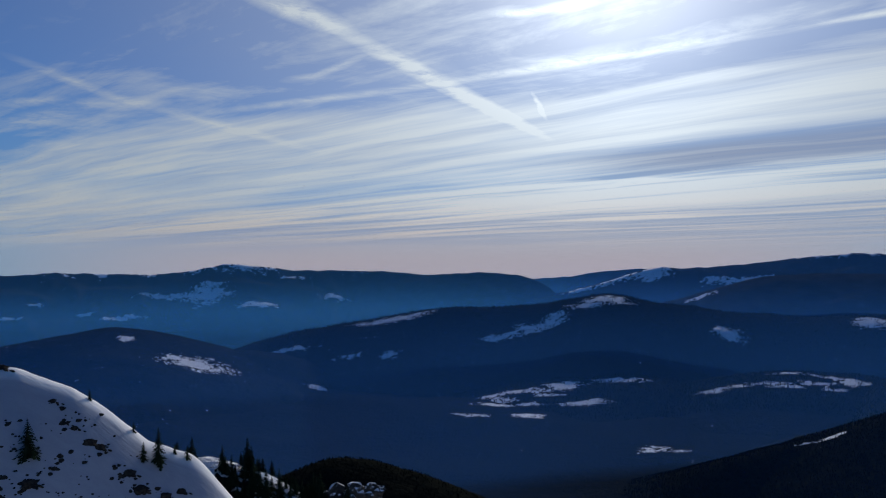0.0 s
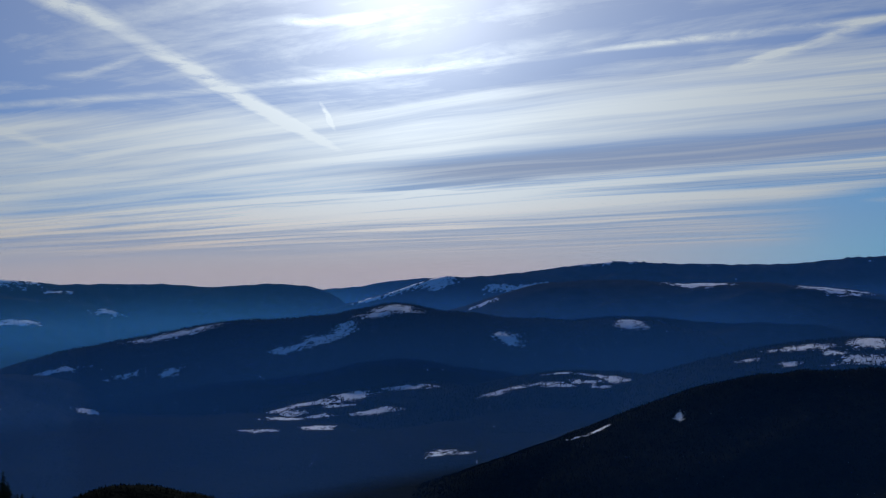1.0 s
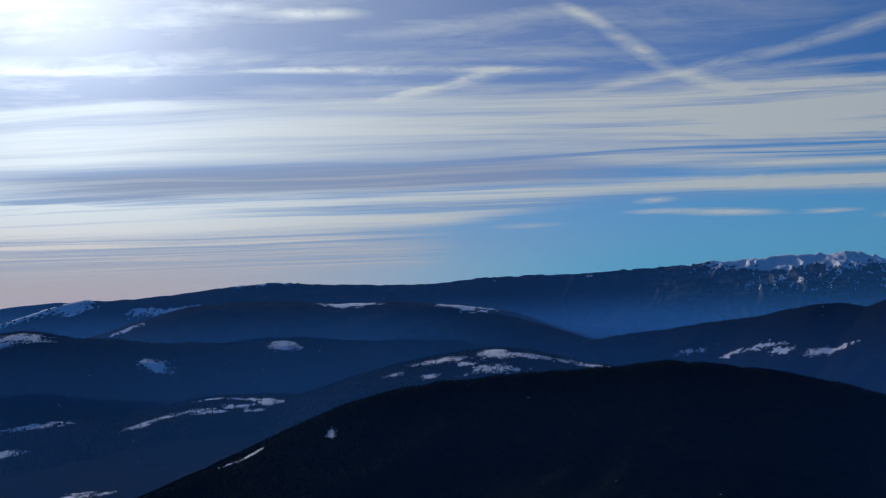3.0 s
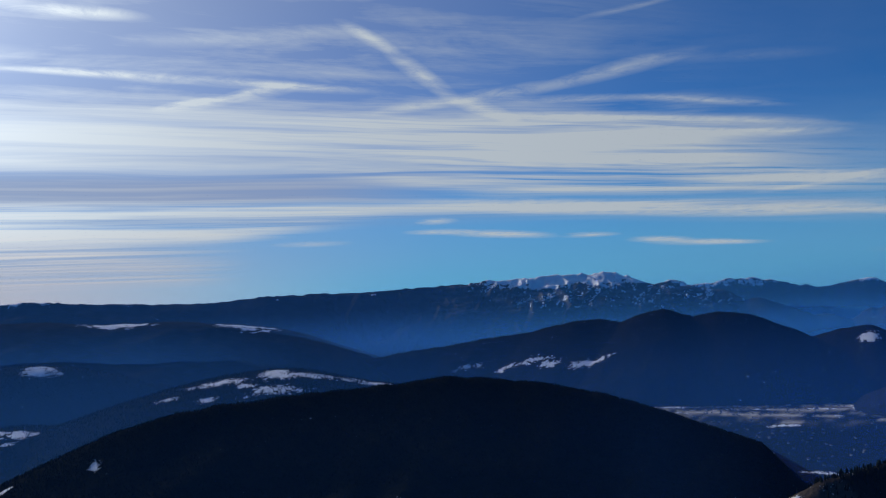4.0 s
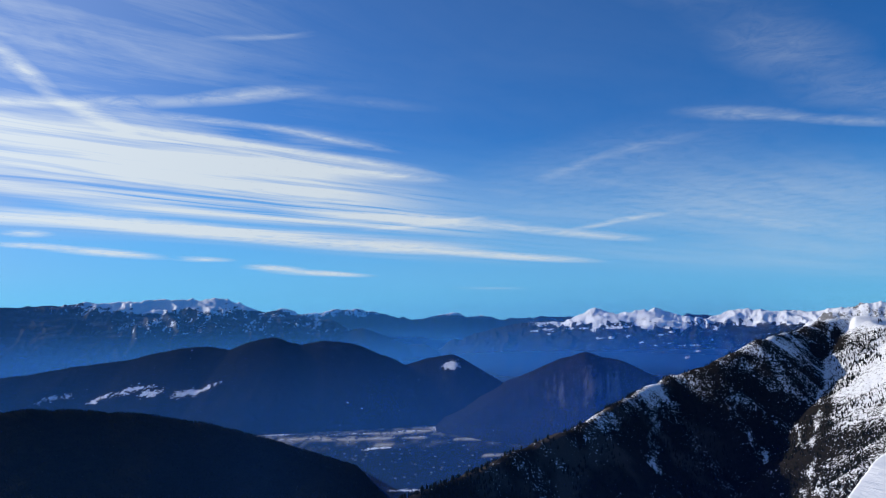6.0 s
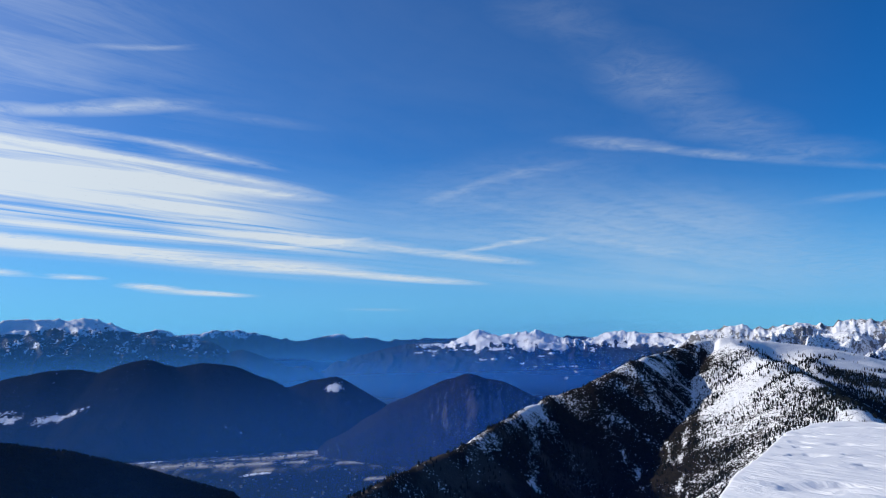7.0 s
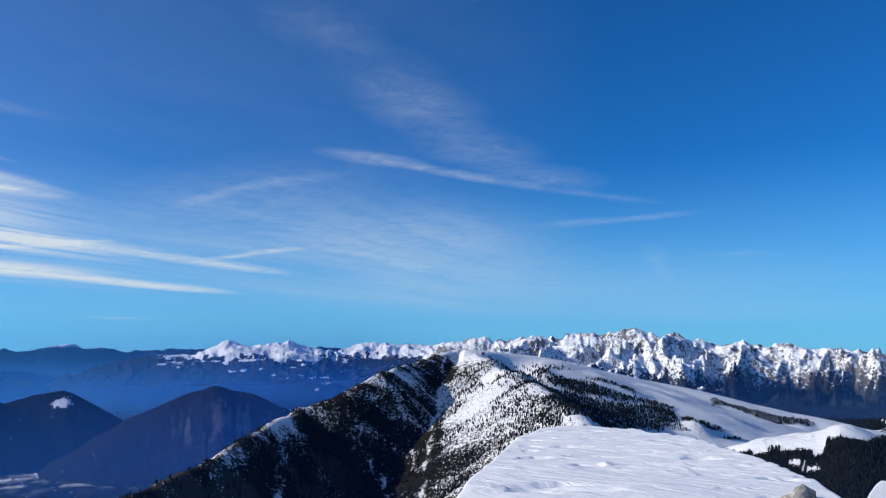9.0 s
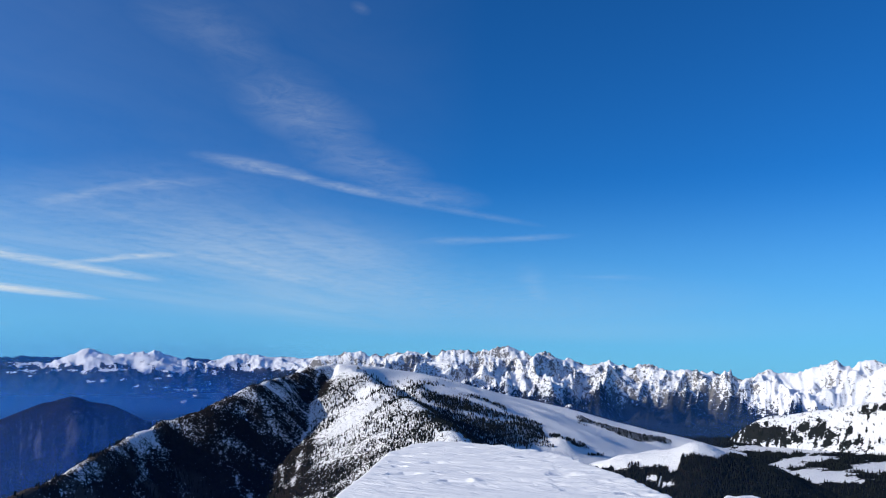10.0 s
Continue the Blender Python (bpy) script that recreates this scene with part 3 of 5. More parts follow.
def haze_curtain(rows, label, top=170.0, base=FLOOR + 10.0, fade=90.0, teal=0.0, west=0.0):
    """An added upright sheet that imitates valley haze, densest low down: bearing, distance, density."""
    rows = np.array(rows, float)
    z = np.linspace(FLOOR - 20, top, 40)
    bank = Land(rows[0, 0], rows[-1, 0], 1, 2, 260, 40)
    rr = np.interp(bank.B, rows[:, 0], rows[:, 1])
    bank.X, bank.Y = rr * np.sin(np.radians(bank.B)), rr * np.cos(np.radians(bank.B))
    bank.Z = np.repeat(z[:, None], 260, axis=1)
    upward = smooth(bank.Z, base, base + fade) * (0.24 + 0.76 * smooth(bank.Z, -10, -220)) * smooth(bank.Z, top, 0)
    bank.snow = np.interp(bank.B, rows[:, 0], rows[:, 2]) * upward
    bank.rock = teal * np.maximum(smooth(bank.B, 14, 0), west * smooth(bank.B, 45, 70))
    bank.build("haze_sheet", MAT_HAZE, label, "haze", "structure")


haze_curtain([(66, 450, 0.0), (74, 450, 0.02), (108, 450, 0.05), (134, 450, 0.04), (150, 450, 0.02)], "thin blue haze before the ridge", base=FLOOR - 50)
haze_curtain([(-60, 1140, 0.035), (4, 1140, 0.03), (16, 1120, 0.008), (36, 1100, 0.016), (60, 1080, 0.022), (70, 1060, 0.035), (80, 1040, 0.0)], "thin blue haze over the near slopes", base=FLOOR - 50)
haze_curtain([(-60, 1150, 0.050), (-10, 1150, 0.055), (18, 1450, 0.058), (30, 1560, 0.062), (50, 1560, 0.075), (72, 1500, 0.125), (94, 1480, 0.28), (106, 1480, 0.0)], "thin blue haze over the near valley", fade=30.0)
haze_curtain([(-60, 2160, 0.04), (-14, 2160, 0.04), (4, 2160, 0.0)], "thin blue haze at the foot of wooded hills", fade=50.0)
haze_curtain([(-12, 2440, 0.0), (4, 2440, 0.04), (40, 2440, 0.05), (52, 2300, 0.05), (66, 2200, 0.03), (86, 2200, 0.05), (94, 2180, 0.08), (110, 1960, 0.14), (126, 1960, 0.14), (137, 1960, 0.0)], "thin blue haze between the wooded hills", fade=50.0)
haze_curtain([(127, 2490, 0.0), (138, 2490, 0.12), (160, 2490, 0.1)], "thin blue haze at the foot of the alpine range", fade=50.0)
haze_curtain([(-60, 2980, 0.13), (-4, 2980, 0.13), (10, 2980, 0.09), (34, 2980, 0.09), (46, 2980, 0.0)], "blue-green haze lying in a lake valley", teal=1.0)
haze_curtain([(36, 3300, 0.0), (50, 3300, 0.14), (70, 3300, 0.24), (88, 3300, 0.42), (102, 3300, 0.36), (110, 3300, 0.0)], "blue haze lying in a wide mountain valley", teal=0.8, west=1.0, fade=170.0)
haze_curtain([(-60, 3570, 0.17), (-4, 3570, 0.17), (12, 3570, 0.13), (50, 3570, 0.15), (75, 3570, 0.3), (102, 3570, 0.42), (110, 3570, 0.0)], "blue haze before the far ranges", teal=0.6, west=1.0, base=-330.0, fade=180.0)
haze_curtain([(-60, 4580, 0.2), (40, 4580, 0.2), (66, 4580, 0.45), (110, 4580, 0.5), (118, 4580, 0.0)], "pale haze before the horizon", top=110.0, base=FLOOR - 60, teal=1.0, west=1.0)


def peaks_snow(level, spread, amount=1.0):
    def shape(land):
        land.snow = np.maximum(land.snow, amount * smooth(land.Z + 25 * fbm(land.X / 120, land.Y / 120, 4, 4), level, level + spread))
    return shape


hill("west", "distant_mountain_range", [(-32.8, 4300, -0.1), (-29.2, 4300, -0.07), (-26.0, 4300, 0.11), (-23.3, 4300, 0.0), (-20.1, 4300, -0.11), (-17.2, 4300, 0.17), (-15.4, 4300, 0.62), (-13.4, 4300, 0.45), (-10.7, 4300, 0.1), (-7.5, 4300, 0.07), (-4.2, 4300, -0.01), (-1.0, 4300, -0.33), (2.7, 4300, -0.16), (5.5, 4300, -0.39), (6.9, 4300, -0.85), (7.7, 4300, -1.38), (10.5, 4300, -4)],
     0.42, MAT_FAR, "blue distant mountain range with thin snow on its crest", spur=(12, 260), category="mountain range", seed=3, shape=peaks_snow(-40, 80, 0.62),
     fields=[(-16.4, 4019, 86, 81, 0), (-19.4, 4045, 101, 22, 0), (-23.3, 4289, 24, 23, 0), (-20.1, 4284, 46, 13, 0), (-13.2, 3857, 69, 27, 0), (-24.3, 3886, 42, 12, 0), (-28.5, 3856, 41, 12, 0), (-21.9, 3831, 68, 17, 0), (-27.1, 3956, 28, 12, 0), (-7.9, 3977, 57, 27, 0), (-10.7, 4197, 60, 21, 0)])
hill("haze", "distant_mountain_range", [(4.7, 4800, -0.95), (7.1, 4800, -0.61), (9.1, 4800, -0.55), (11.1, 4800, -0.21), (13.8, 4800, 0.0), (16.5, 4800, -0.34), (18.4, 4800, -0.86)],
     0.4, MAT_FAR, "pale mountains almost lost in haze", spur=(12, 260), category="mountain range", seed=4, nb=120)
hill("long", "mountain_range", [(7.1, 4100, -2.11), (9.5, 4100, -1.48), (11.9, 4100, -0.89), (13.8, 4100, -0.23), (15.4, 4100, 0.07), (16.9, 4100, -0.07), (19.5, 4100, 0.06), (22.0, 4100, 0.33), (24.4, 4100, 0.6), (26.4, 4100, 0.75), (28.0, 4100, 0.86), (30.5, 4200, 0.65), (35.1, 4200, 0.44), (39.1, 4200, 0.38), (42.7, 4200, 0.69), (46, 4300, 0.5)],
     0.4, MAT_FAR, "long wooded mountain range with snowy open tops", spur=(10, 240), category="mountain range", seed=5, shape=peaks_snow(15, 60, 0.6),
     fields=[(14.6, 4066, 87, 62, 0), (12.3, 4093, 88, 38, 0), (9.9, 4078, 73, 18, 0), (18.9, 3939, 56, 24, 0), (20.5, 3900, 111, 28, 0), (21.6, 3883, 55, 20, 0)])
def plateau(land):
    """A snowfield broken by ledges of rock, and thin snow in the gullies of the face below it."""
    across = 4350 * np.radians(land.B)
    steep, zr, zb = land.slope()
    ledges = fbm(across / 90, land.Z / 9, 4, 95)
    level = land.Z + 22 * fbm(across / 160, land.away / 90, 4, 4) + 20 * ledges
    gully = fbm((across + 0.5 * land.away) / 30, land.away / 140, 4, 96)
    land.snow = np.maximum(land.snow, 0.72 * smooth(level, 10, 70) * smooth(land.B, 55, 64) + 0.34 * smooth(level, 20, 60) - 0.2 * smooth(ledges, 0.1, 0.5))
    land.snow = np.maximum(land.snow, (0.30 + 0.22 * gully) * smooth(land.Z, -150, -30) * smooth(land.B, 54, 62))
    land.rock = 0.35 * smooth(ledges, -0.1, 0.4) * smooth(land.Z, -140, -20) * smooth(land.B, 52, 60)


def village_peaks(land):
    across = 4300 * np.radians(land.B)
    steep, zr, zb = land.slope()
    level = land.Z + 16 * fbm(across / 60, land.away / 60, 4, 4) + 24 * fbm(across / 22, land.away / 80, 4, 97)
    land.snow = 0.84 * smooth(level, -84, -34) * smooth(land.B, 86, 92) - 0.35 * smooth(steep, 0.6, 1.2)
    land.rock = smooth(steep, 0.55, 1.0) * smooth(land.Z, -70, -30)


hill("white", "mountain", [(42.7, 4350, 0.65), (48.0, 4350, 0.74), (52.9, 4350, 0.88), (56.9, 4350, 1.0), (58.5, 4350, 1.22), (61.2, 4350, 1.26), (64.6, 4350, 1.49), (66.1, 4350, 1.42), (67.1, 4350, 1.56), (68.5, 4350, 1.11), (69.9, 4350, 0.49), (71.1, 4350, 0.69), (71.9, 4350, 0.32), (74.2, 4350, -0.07)],
     0.46, MAT_FAR, "broad mountain with a bare snow-covered summit plateau", spur=(26, 150), category="mountain", seed=6, nb=520, nr=120, rough=5, rough_size=60, shape=plateau,
     fields=[(67.9, 4345, 186, 24, 0)])
hill("mid", "wooded_hill", [(10, 3400, -5.6), (15.5, 3400, -2.53), (18.0, 3400, -1.99), (20.6, 3400, -1.24), (22.6, 3400, -0.67), (25.7, 3400, -0.48), (28.6, 3400, -0.52), (31.2, 3400, -0.87), (34.3, 3400, -0.88), (37.0, 3400, -0.83), (39.8, 3400, -1.22), (43.0, 3400, -1.67), (47.0, 3400, -3.12), (49.4, 3400, -4.33), (53, 3400, -6.4)],
     0.42, MAT_FAR, "dark blue wooded hill with small snowy clearings", seed=7, round_top=120,
     fields=[(18.0, 3281, 47, 22, 0), (33.0, 3353, 100, 44, 0), (41.2, 3360, 96, 54, 0)])
hill("midhill", "wooded_hill", [(-17, 2900, -7.3), (-13.4, 2900, -5.48), (-11.5, 2900, -4.67), (-9.1, 2900, -4.09), (-5.9, 2900, -3.67), (-1.8, 2900, -3.0), (0.2, 2900, -2.74), (3.9, 2900, -2.69), (7.1, 2900, -2.59), (8.7, 2900, -2.4), (11.7, 2900, -1.81), (13.8, 2900, -2.41), (16.5, 2900, -2.6), (19.4, 2900, -3.05), (23.6, 2900, -3.31), (27.9, 2900, -3.27), (30.4, 2900, -3.67), (33.0, 2900, -4.4), (37.3, 2900, -5.1), (42.9, 2900, -6.48)],
     0.52, MAT_MID, "wide dark wooded hill with snow-covered meadows on top", seed=8, nb=420, round_top=150,
     fields=[(11.7, 2814, 70, 35, 0), (10.3, 2771, 59, 20, 0), (3.6, 2618, 37, 14, 0), (4.9, 2636, 47, 19, 0), (6.3, 2666, 48, 30, 0), (7.7, 2684, 42, 28, 0), (8.1, 2717, 35, 23, 0), (-3.5, 2837, 111, 27, 0), (19.7, 2677, 42, 36, 0), (28.1, 2803, 30, 24, 0), (-11.5, 2713, 87, 16, 0), (-6.7, 2619, 41, 12, 0), (-3.9, 2572, 28, 18, 0), (28.4, 2824, 40, 38, 0)])
hill("left", "wooded_hill", [(-31.6, 2700, -5.29), (-29.2, 2700, -4.75), (-27.3, 2700, -4.32), (-24.6, 2700, -3.97), (-22.6, 2700, -3.61), (-20.8, 2700, -3.86), (-19.0, 2700, -4.61), (-17.2, 2700, -5.53), (-14.6, 2700, -5.44), (-12.2, 2700, -5.71), (-9.1, 2700, -6.4)],
     0.36, MAT_MID, "dark wooded hill above a hazy lake valley", seed=9, round_top=90,
     fields=[(-17.2, 2445, 78, 42, 0), (-18.3, 2463, 44, 15, 0), (-21.8, 2587, 18, 22, 0), (-9.1, 2437, 31, 13, 0)])
hill("clear_a", "wooded_hill", [(-5.5, 2350, -11.2), (-2.7, 2350, -10.57), (0.5, 2350, -9.55), (3.8, 2350, -8.58), (7.0, 2350, -7.9), (10.6, 2350, -7.67), (13.7, 2350, -7.46), (15.6, 2350, -8.41), (18.6, 2350, -9.81)],
     0.24, MAT_MID, "low wooded hill with a snowy farmed top", seed=10, depth=5, round_top=90,
     fields=[(12.2, 2290, 67, 18, 0), (8.6, 2262, 50, 26, 0), (5.4, 2232, 96, 16, 0), (3.4, 2170, 55, 24, 0), (10.2, 2120, 52, 18, 0), (6.0, 2125, 45, 12, 0), (1.0, 2150, 40, 14, 0), (7.2, 2190, 40, 10, 0)])
hill("clear_b", "wooded_hill", [(16.3, 2300, -9.52), (19.7, 2300, -8.27), (21.8, 2300, -7.36), (23.6, 2300, -6.96), (26.9, 2300, -7.03), (28.5, 2300, -7.82), (31, 2300, -8.6)],
     0.24, MAT_MID, "low wooded hill with branching snowy meadows", seed=11, depth=5, round_top=90,
     fields=[(23.2, 2275, 40, 12, 0), (25.9, 2252, 56, 12, 12), (27.2, 2218, 36, 20, 0), (24.9, 2196, 44, 11, -10), (21.8, 2190, 46, 12, 10), (18.9, 2160, 38, 16, 0), (23.2, 2162, 40, 9, 0), (20.4, 2178, 30, 9, 0), (26.2, 2160, 26, 9, 0)])
hill("clear_c", "wooded_hill", [(29, 2200, -9.4), (34.1, 2200, -6.41), (37.3, 2200, -5.5), (40.5, 2200, -4.78), (43.7, 2200, -4.52), (46.6, 2200, -5.43), (49.4, 2200, -5.73), (51.4, 2200, -6.19), (54.2, 2200, -6.65), (57, 2200, -7.4)],
     0.3, MAT_MID, "wooded hill with wide snowy meadows between the trees", seed=12, depth=5, round_top=90,
     fields=[(39.3, 2120, 60, 22, 8), (43.2, 2131, 32, 44, 0), (43.1, 2010, 64, 22, 0), (45.5, 2129, 61, 22, -8), (50.1, 2172, 60, 28, 0), (38.5, 2020, 20, 10, 0), (41.2, 2060, 22, 14, 0), (48, 2140, 18, 10, 0), (36, 2080, 24, 8, 0)])
hill("dark", "wooded_hill", [(8, 1300, -22), (14.3, 1350, -15.61), (19.6, 1350, -13.05), (27.3, 1450, -10.5), (31.0, 1450, -9.06), (34.1, 1450, -7.65), (36.9, 1450, -6.96), (42.9, 1450, -6.48), (49.0, 1450, -6.12), (55.0, 1450, -5.69), (58.9, 1450, -5.96), (64.5, 1420, -6.77), (68.9, 1400, -8.05), (72.4, 1380, -9.6), (75.9, 1350, -11.85)],
     0.42, MAT_DARK, "near-black rounded hill under dense spruce woods", seed=13, nb=500, nr=120, rough=3.0, rough_size=20, depth=9, size=220,
     fields=[(25.0, 1406, 24, 5, 0), (26.2, 1412, 20, 6, 0), (31.4, 1359, 8, 19, 0)])
hill("town_a", "wooded_hill", [(42, 3200, -6.6), (47.4, 3200, -4.34), (55.1, 3200, -3.38), (61.0, 3150, -2.67), (64.8, 3100, -1.92), (66.2, 3100, -1.85), (67.8, 3060, -2.13), (69.4, 3050, -1.52), (70.6, 3050, -1.32), (72.6, 3050, -1.91), (74.2, 3050, -1.56), (76.2, 3050, -1.87), (78.6, 3050, -2.83), (79.8, 3050, -3.46), (81.8, 3050, -2.92), (83.3, 3050, -2.72), (85.0, 3050, -3.8), (86.9, 3050, -5.41), (88.5, 3050, -6.4)],
     0.62, MAT_TOWN, "rounded wooded hills above a valley town", seed=14, nb=420, depth=12,
     fields=[(61.2, 2931, 59, 13, 0), (62.6, 2888, 31, 22, 0), (65.3, 2846, 57, 14, 0), (56.9, 3013, 43, 12, 0), (59.3, 2952, 25, 12, 0), (83.2, 2977, 25, 22, 0)])
def cliffs(land):
    cut = smooth(fbm(land.B * 3.0, land.R / 160, 4, 91), 0.05, 0.5)
    land.rock = cut * land.spots([(94.0, -5.0, 2.0, 1.0, 0.0), (91.5, -5.6, 1.4, 0.8, 0.0), (90.0, -4.7, 0.6, 0.4, 0.0)], 0.6)


hill("cone", "wooded_hill", [(82.8, 2600, -8.2), (85.3, 2650, -6.94), (86.9, 2700, -5.6), (89.4, 2750, -4.08), (91.3, 2750, -2.95), (92.9, 2750, -2.67), (94.8, 2750, -3.09), (96.9, 2750, -4.18), (99.0, 2750, -5.49)],
     0.5, MAT_CONE, "cone-shaped wooded hill with pale cliffs", seed=15, depth=18, shape=cliffs)
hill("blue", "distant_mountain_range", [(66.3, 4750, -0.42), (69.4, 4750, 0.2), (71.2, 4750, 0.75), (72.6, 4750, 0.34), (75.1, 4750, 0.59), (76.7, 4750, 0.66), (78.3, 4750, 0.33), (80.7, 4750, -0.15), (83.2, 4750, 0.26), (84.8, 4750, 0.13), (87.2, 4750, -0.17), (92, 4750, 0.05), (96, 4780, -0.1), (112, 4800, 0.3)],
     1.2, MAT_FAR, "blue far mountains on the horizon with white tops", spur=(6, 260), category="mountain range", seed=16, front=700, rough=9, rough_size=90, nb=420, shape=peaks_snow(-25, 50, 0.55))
hill("inner", "distant_hill", [(70, 4300, -5), (72.6, 4300, -2.62), (75.0, 4300, -1.1), (76.9, 4300, -0.76), (78.7, 4300, -1.42), (79.9, 4300, -1.98), (81.1, 4300, -1.9), (82.7, 4300, -2.94), (85, 4300, -5)],
     0.55, MAT_FAR, "blue pointed hill inside the far valley", seed=17, nb=120, front=600)
hill("village", "mountain_range", [(78.5, 4300, -5.2), (81.4, 4300, -2.91), (83.1, 4300, -1.75), (85.5, 4300, -1.1), (88.7, 4300, -0.44), (91.1, 4300, -0.47), (92.3, 4300, 0.09), (93.6, 4300, 0.55), (94.9, 4300, 0.16), (97.9, 4300, 0.48), (99.7, 4300, -0.1), (101, 4350, -0.3), (102.3, 4400, 0.22), (103.9, 4400, 0.36), (107.0, 4400, 0.12), (109.7, 4400, 0.36), (112.7, 4400, 0.31)],
     0.33, MAT_FAR, "mountain range with snowy peaks and villages on its flank", spur=(11, 150, 1.0), front=1300, category="mountain range", seed=18, rough=6, rough_size=50, nb=700, nr=150, shape=village_peaks,
     spots=[(93.78, -1.64, 0.30, 0.06, 0), (94.5, -1.6, 0.25, 0.07, 0), (95.83, -1.51, 0.3, 0.05, 0.05), (97.94, -1.42, 0.35, 0.06, 0), (98.65, -1.22, 0.3, 0.07, 0), (99.25, -2.16, 0.3, 0.05, 0), (100.16, -2.16, 0.35, 0.05, 0), (97.63, -2.17, 0.15, 0.04, 0), (100.37, -2.53, 0.2, 0.04, 0), (99.66, -2.99, 0.3, 0.09, 0.1), (91.72, -0.93, 0.3, 0.04, 0), (92.72, -0.92, 0.4, 0.05, 0), (95.09, -0.89, 0.9, 0.09, 0.05), (98.6, -2.0, 0.2, 0.04, 0), (96.6, -1.95, 0.2, 0.04, 0), (90.3, -1.3, 0.2, 0.04, 0), (101.3, -1.8, 0.25, 0.04, 0), (98.0, -2.6, 0.2, 0.04, 0), (89.2, -1.1, 0.25, 0.04, 0)])


def snowy(land):
    land.snow = 0.66 + 0.2 * fbm(land.X / 50, land.Y / 50, 4, 92) - 0.5 * land.spots([(139.2, -4.3, 3.4, 0.55, 0.03), (142.6, -4.1, 1.6, 0.22, 0.15), (141.0, -3.75, 1.0, 0.15, 0.0), (145.3, -2.6, 0.9, 0.25, 0.3), (144.0, -4.6, 2.4, 0.14, 0.2)], 0.7)


def alpine(land):
    across = 3500 * np.radians(land.B)
    warp = 40 * fbm(across / 190, land.away / 190, 3, 78)
    streak = fbm((across + warp) / 26, land.away / 120, 4, 75)
    land.Z = land.Z + 6 * (ridged((across + warp) / 95, land.away / 150, 4, 73, 0.55) - 0.8) * smooth(land.away, 0, 70)
    steep, zr, zb = land.slope()
    level = 0.6 * land.plain + 0.4 * land.Z + 18 * fbm(across / 110, land.away / 110, 4, 71) + 20 * streak
    land.snow = 0.06 + 0.74 * smooth(level, -185, -95) + 0.2 * smooth(land.B, 137, 141) * smooth(level, -220, -150) - 0.25 * smooth(steep, 0.85, 1.5)
    bare = np.exp(-land.away / 60.0) * smooth(fbm(across / 40, land.away / 40, 4, 74), -0.25, 0.3) + 0.45 * smooth(streak, 0.1, 0.5) * smooth(land.away, 320, 150)
    land.snow = land.snow - 0.4 * np.clip(bare, 0, 1)
    land.rock = np.clip(np.maximum(bare, smooth(steep, 0.7, 1.2) * smooth(land.plain, -125, -85)), 0, 1)


hill("jag", "mountain_range", [(106.2, 3500, -1.6), (107.4, 3500, -0.6), (108.4, 3500, 0.1), (110.0, 3500, 0.46), (111.6, 3500, 0.85), (113.2, 3500, 0.36), (114.8, 3500, 0.79), (116.5, 3500, 0.62), (118.1, 3500, 1.01), (119.7, 3500, 0.79), (121.3, 3500, 1.14), (122.1, 3500, 1.35), (123.1, 3500, 0.85), (124.5, 3500, 0.87), (125.5, 3500, 0.52), (127.3, 3500, 0.2), (129.2, 3500, 0.27), (130.4, 3500, -0.1), (131.9, 3500, 0.16), (133.4, 3500, -0.32), (134.9, 3500, -0.1), (137.1, 3500, -0.4), (137.8, 3500, -0.68), (139.5, 3500, -0.05), (140.9, 3500, -0.17), (142.3, 3500, 0.07), (143.6, 3500, 0.56), (144.5, 3500, 0.25), (145.5, 3500, 0.87), (146.4, 3500, 0.49), (149.1, 3500, 0.19)],
     0.42, MAT_ALP, "jagged rocky alpine range covered in snow", spur=(84, 300, 1.3), category="mountain range", seed=19, nb=700, nr=190, front=1000, back=300, rough=10, rough_size=60, shape=alpine)
hill("meadow", "wooded_hill", [(137.6, 2400, -5.4), (138.5, 2400, -3.7), (139.6, 2400, -3.1), (141.4, 2400, -2.8), (146.3, 2400, -1.9), (153, 2400, -1.0)],
     1.0, MAT_ALP, "snowy hillside with scattered conifers", seed=20, nb=200, depth=7, shape=snowy)


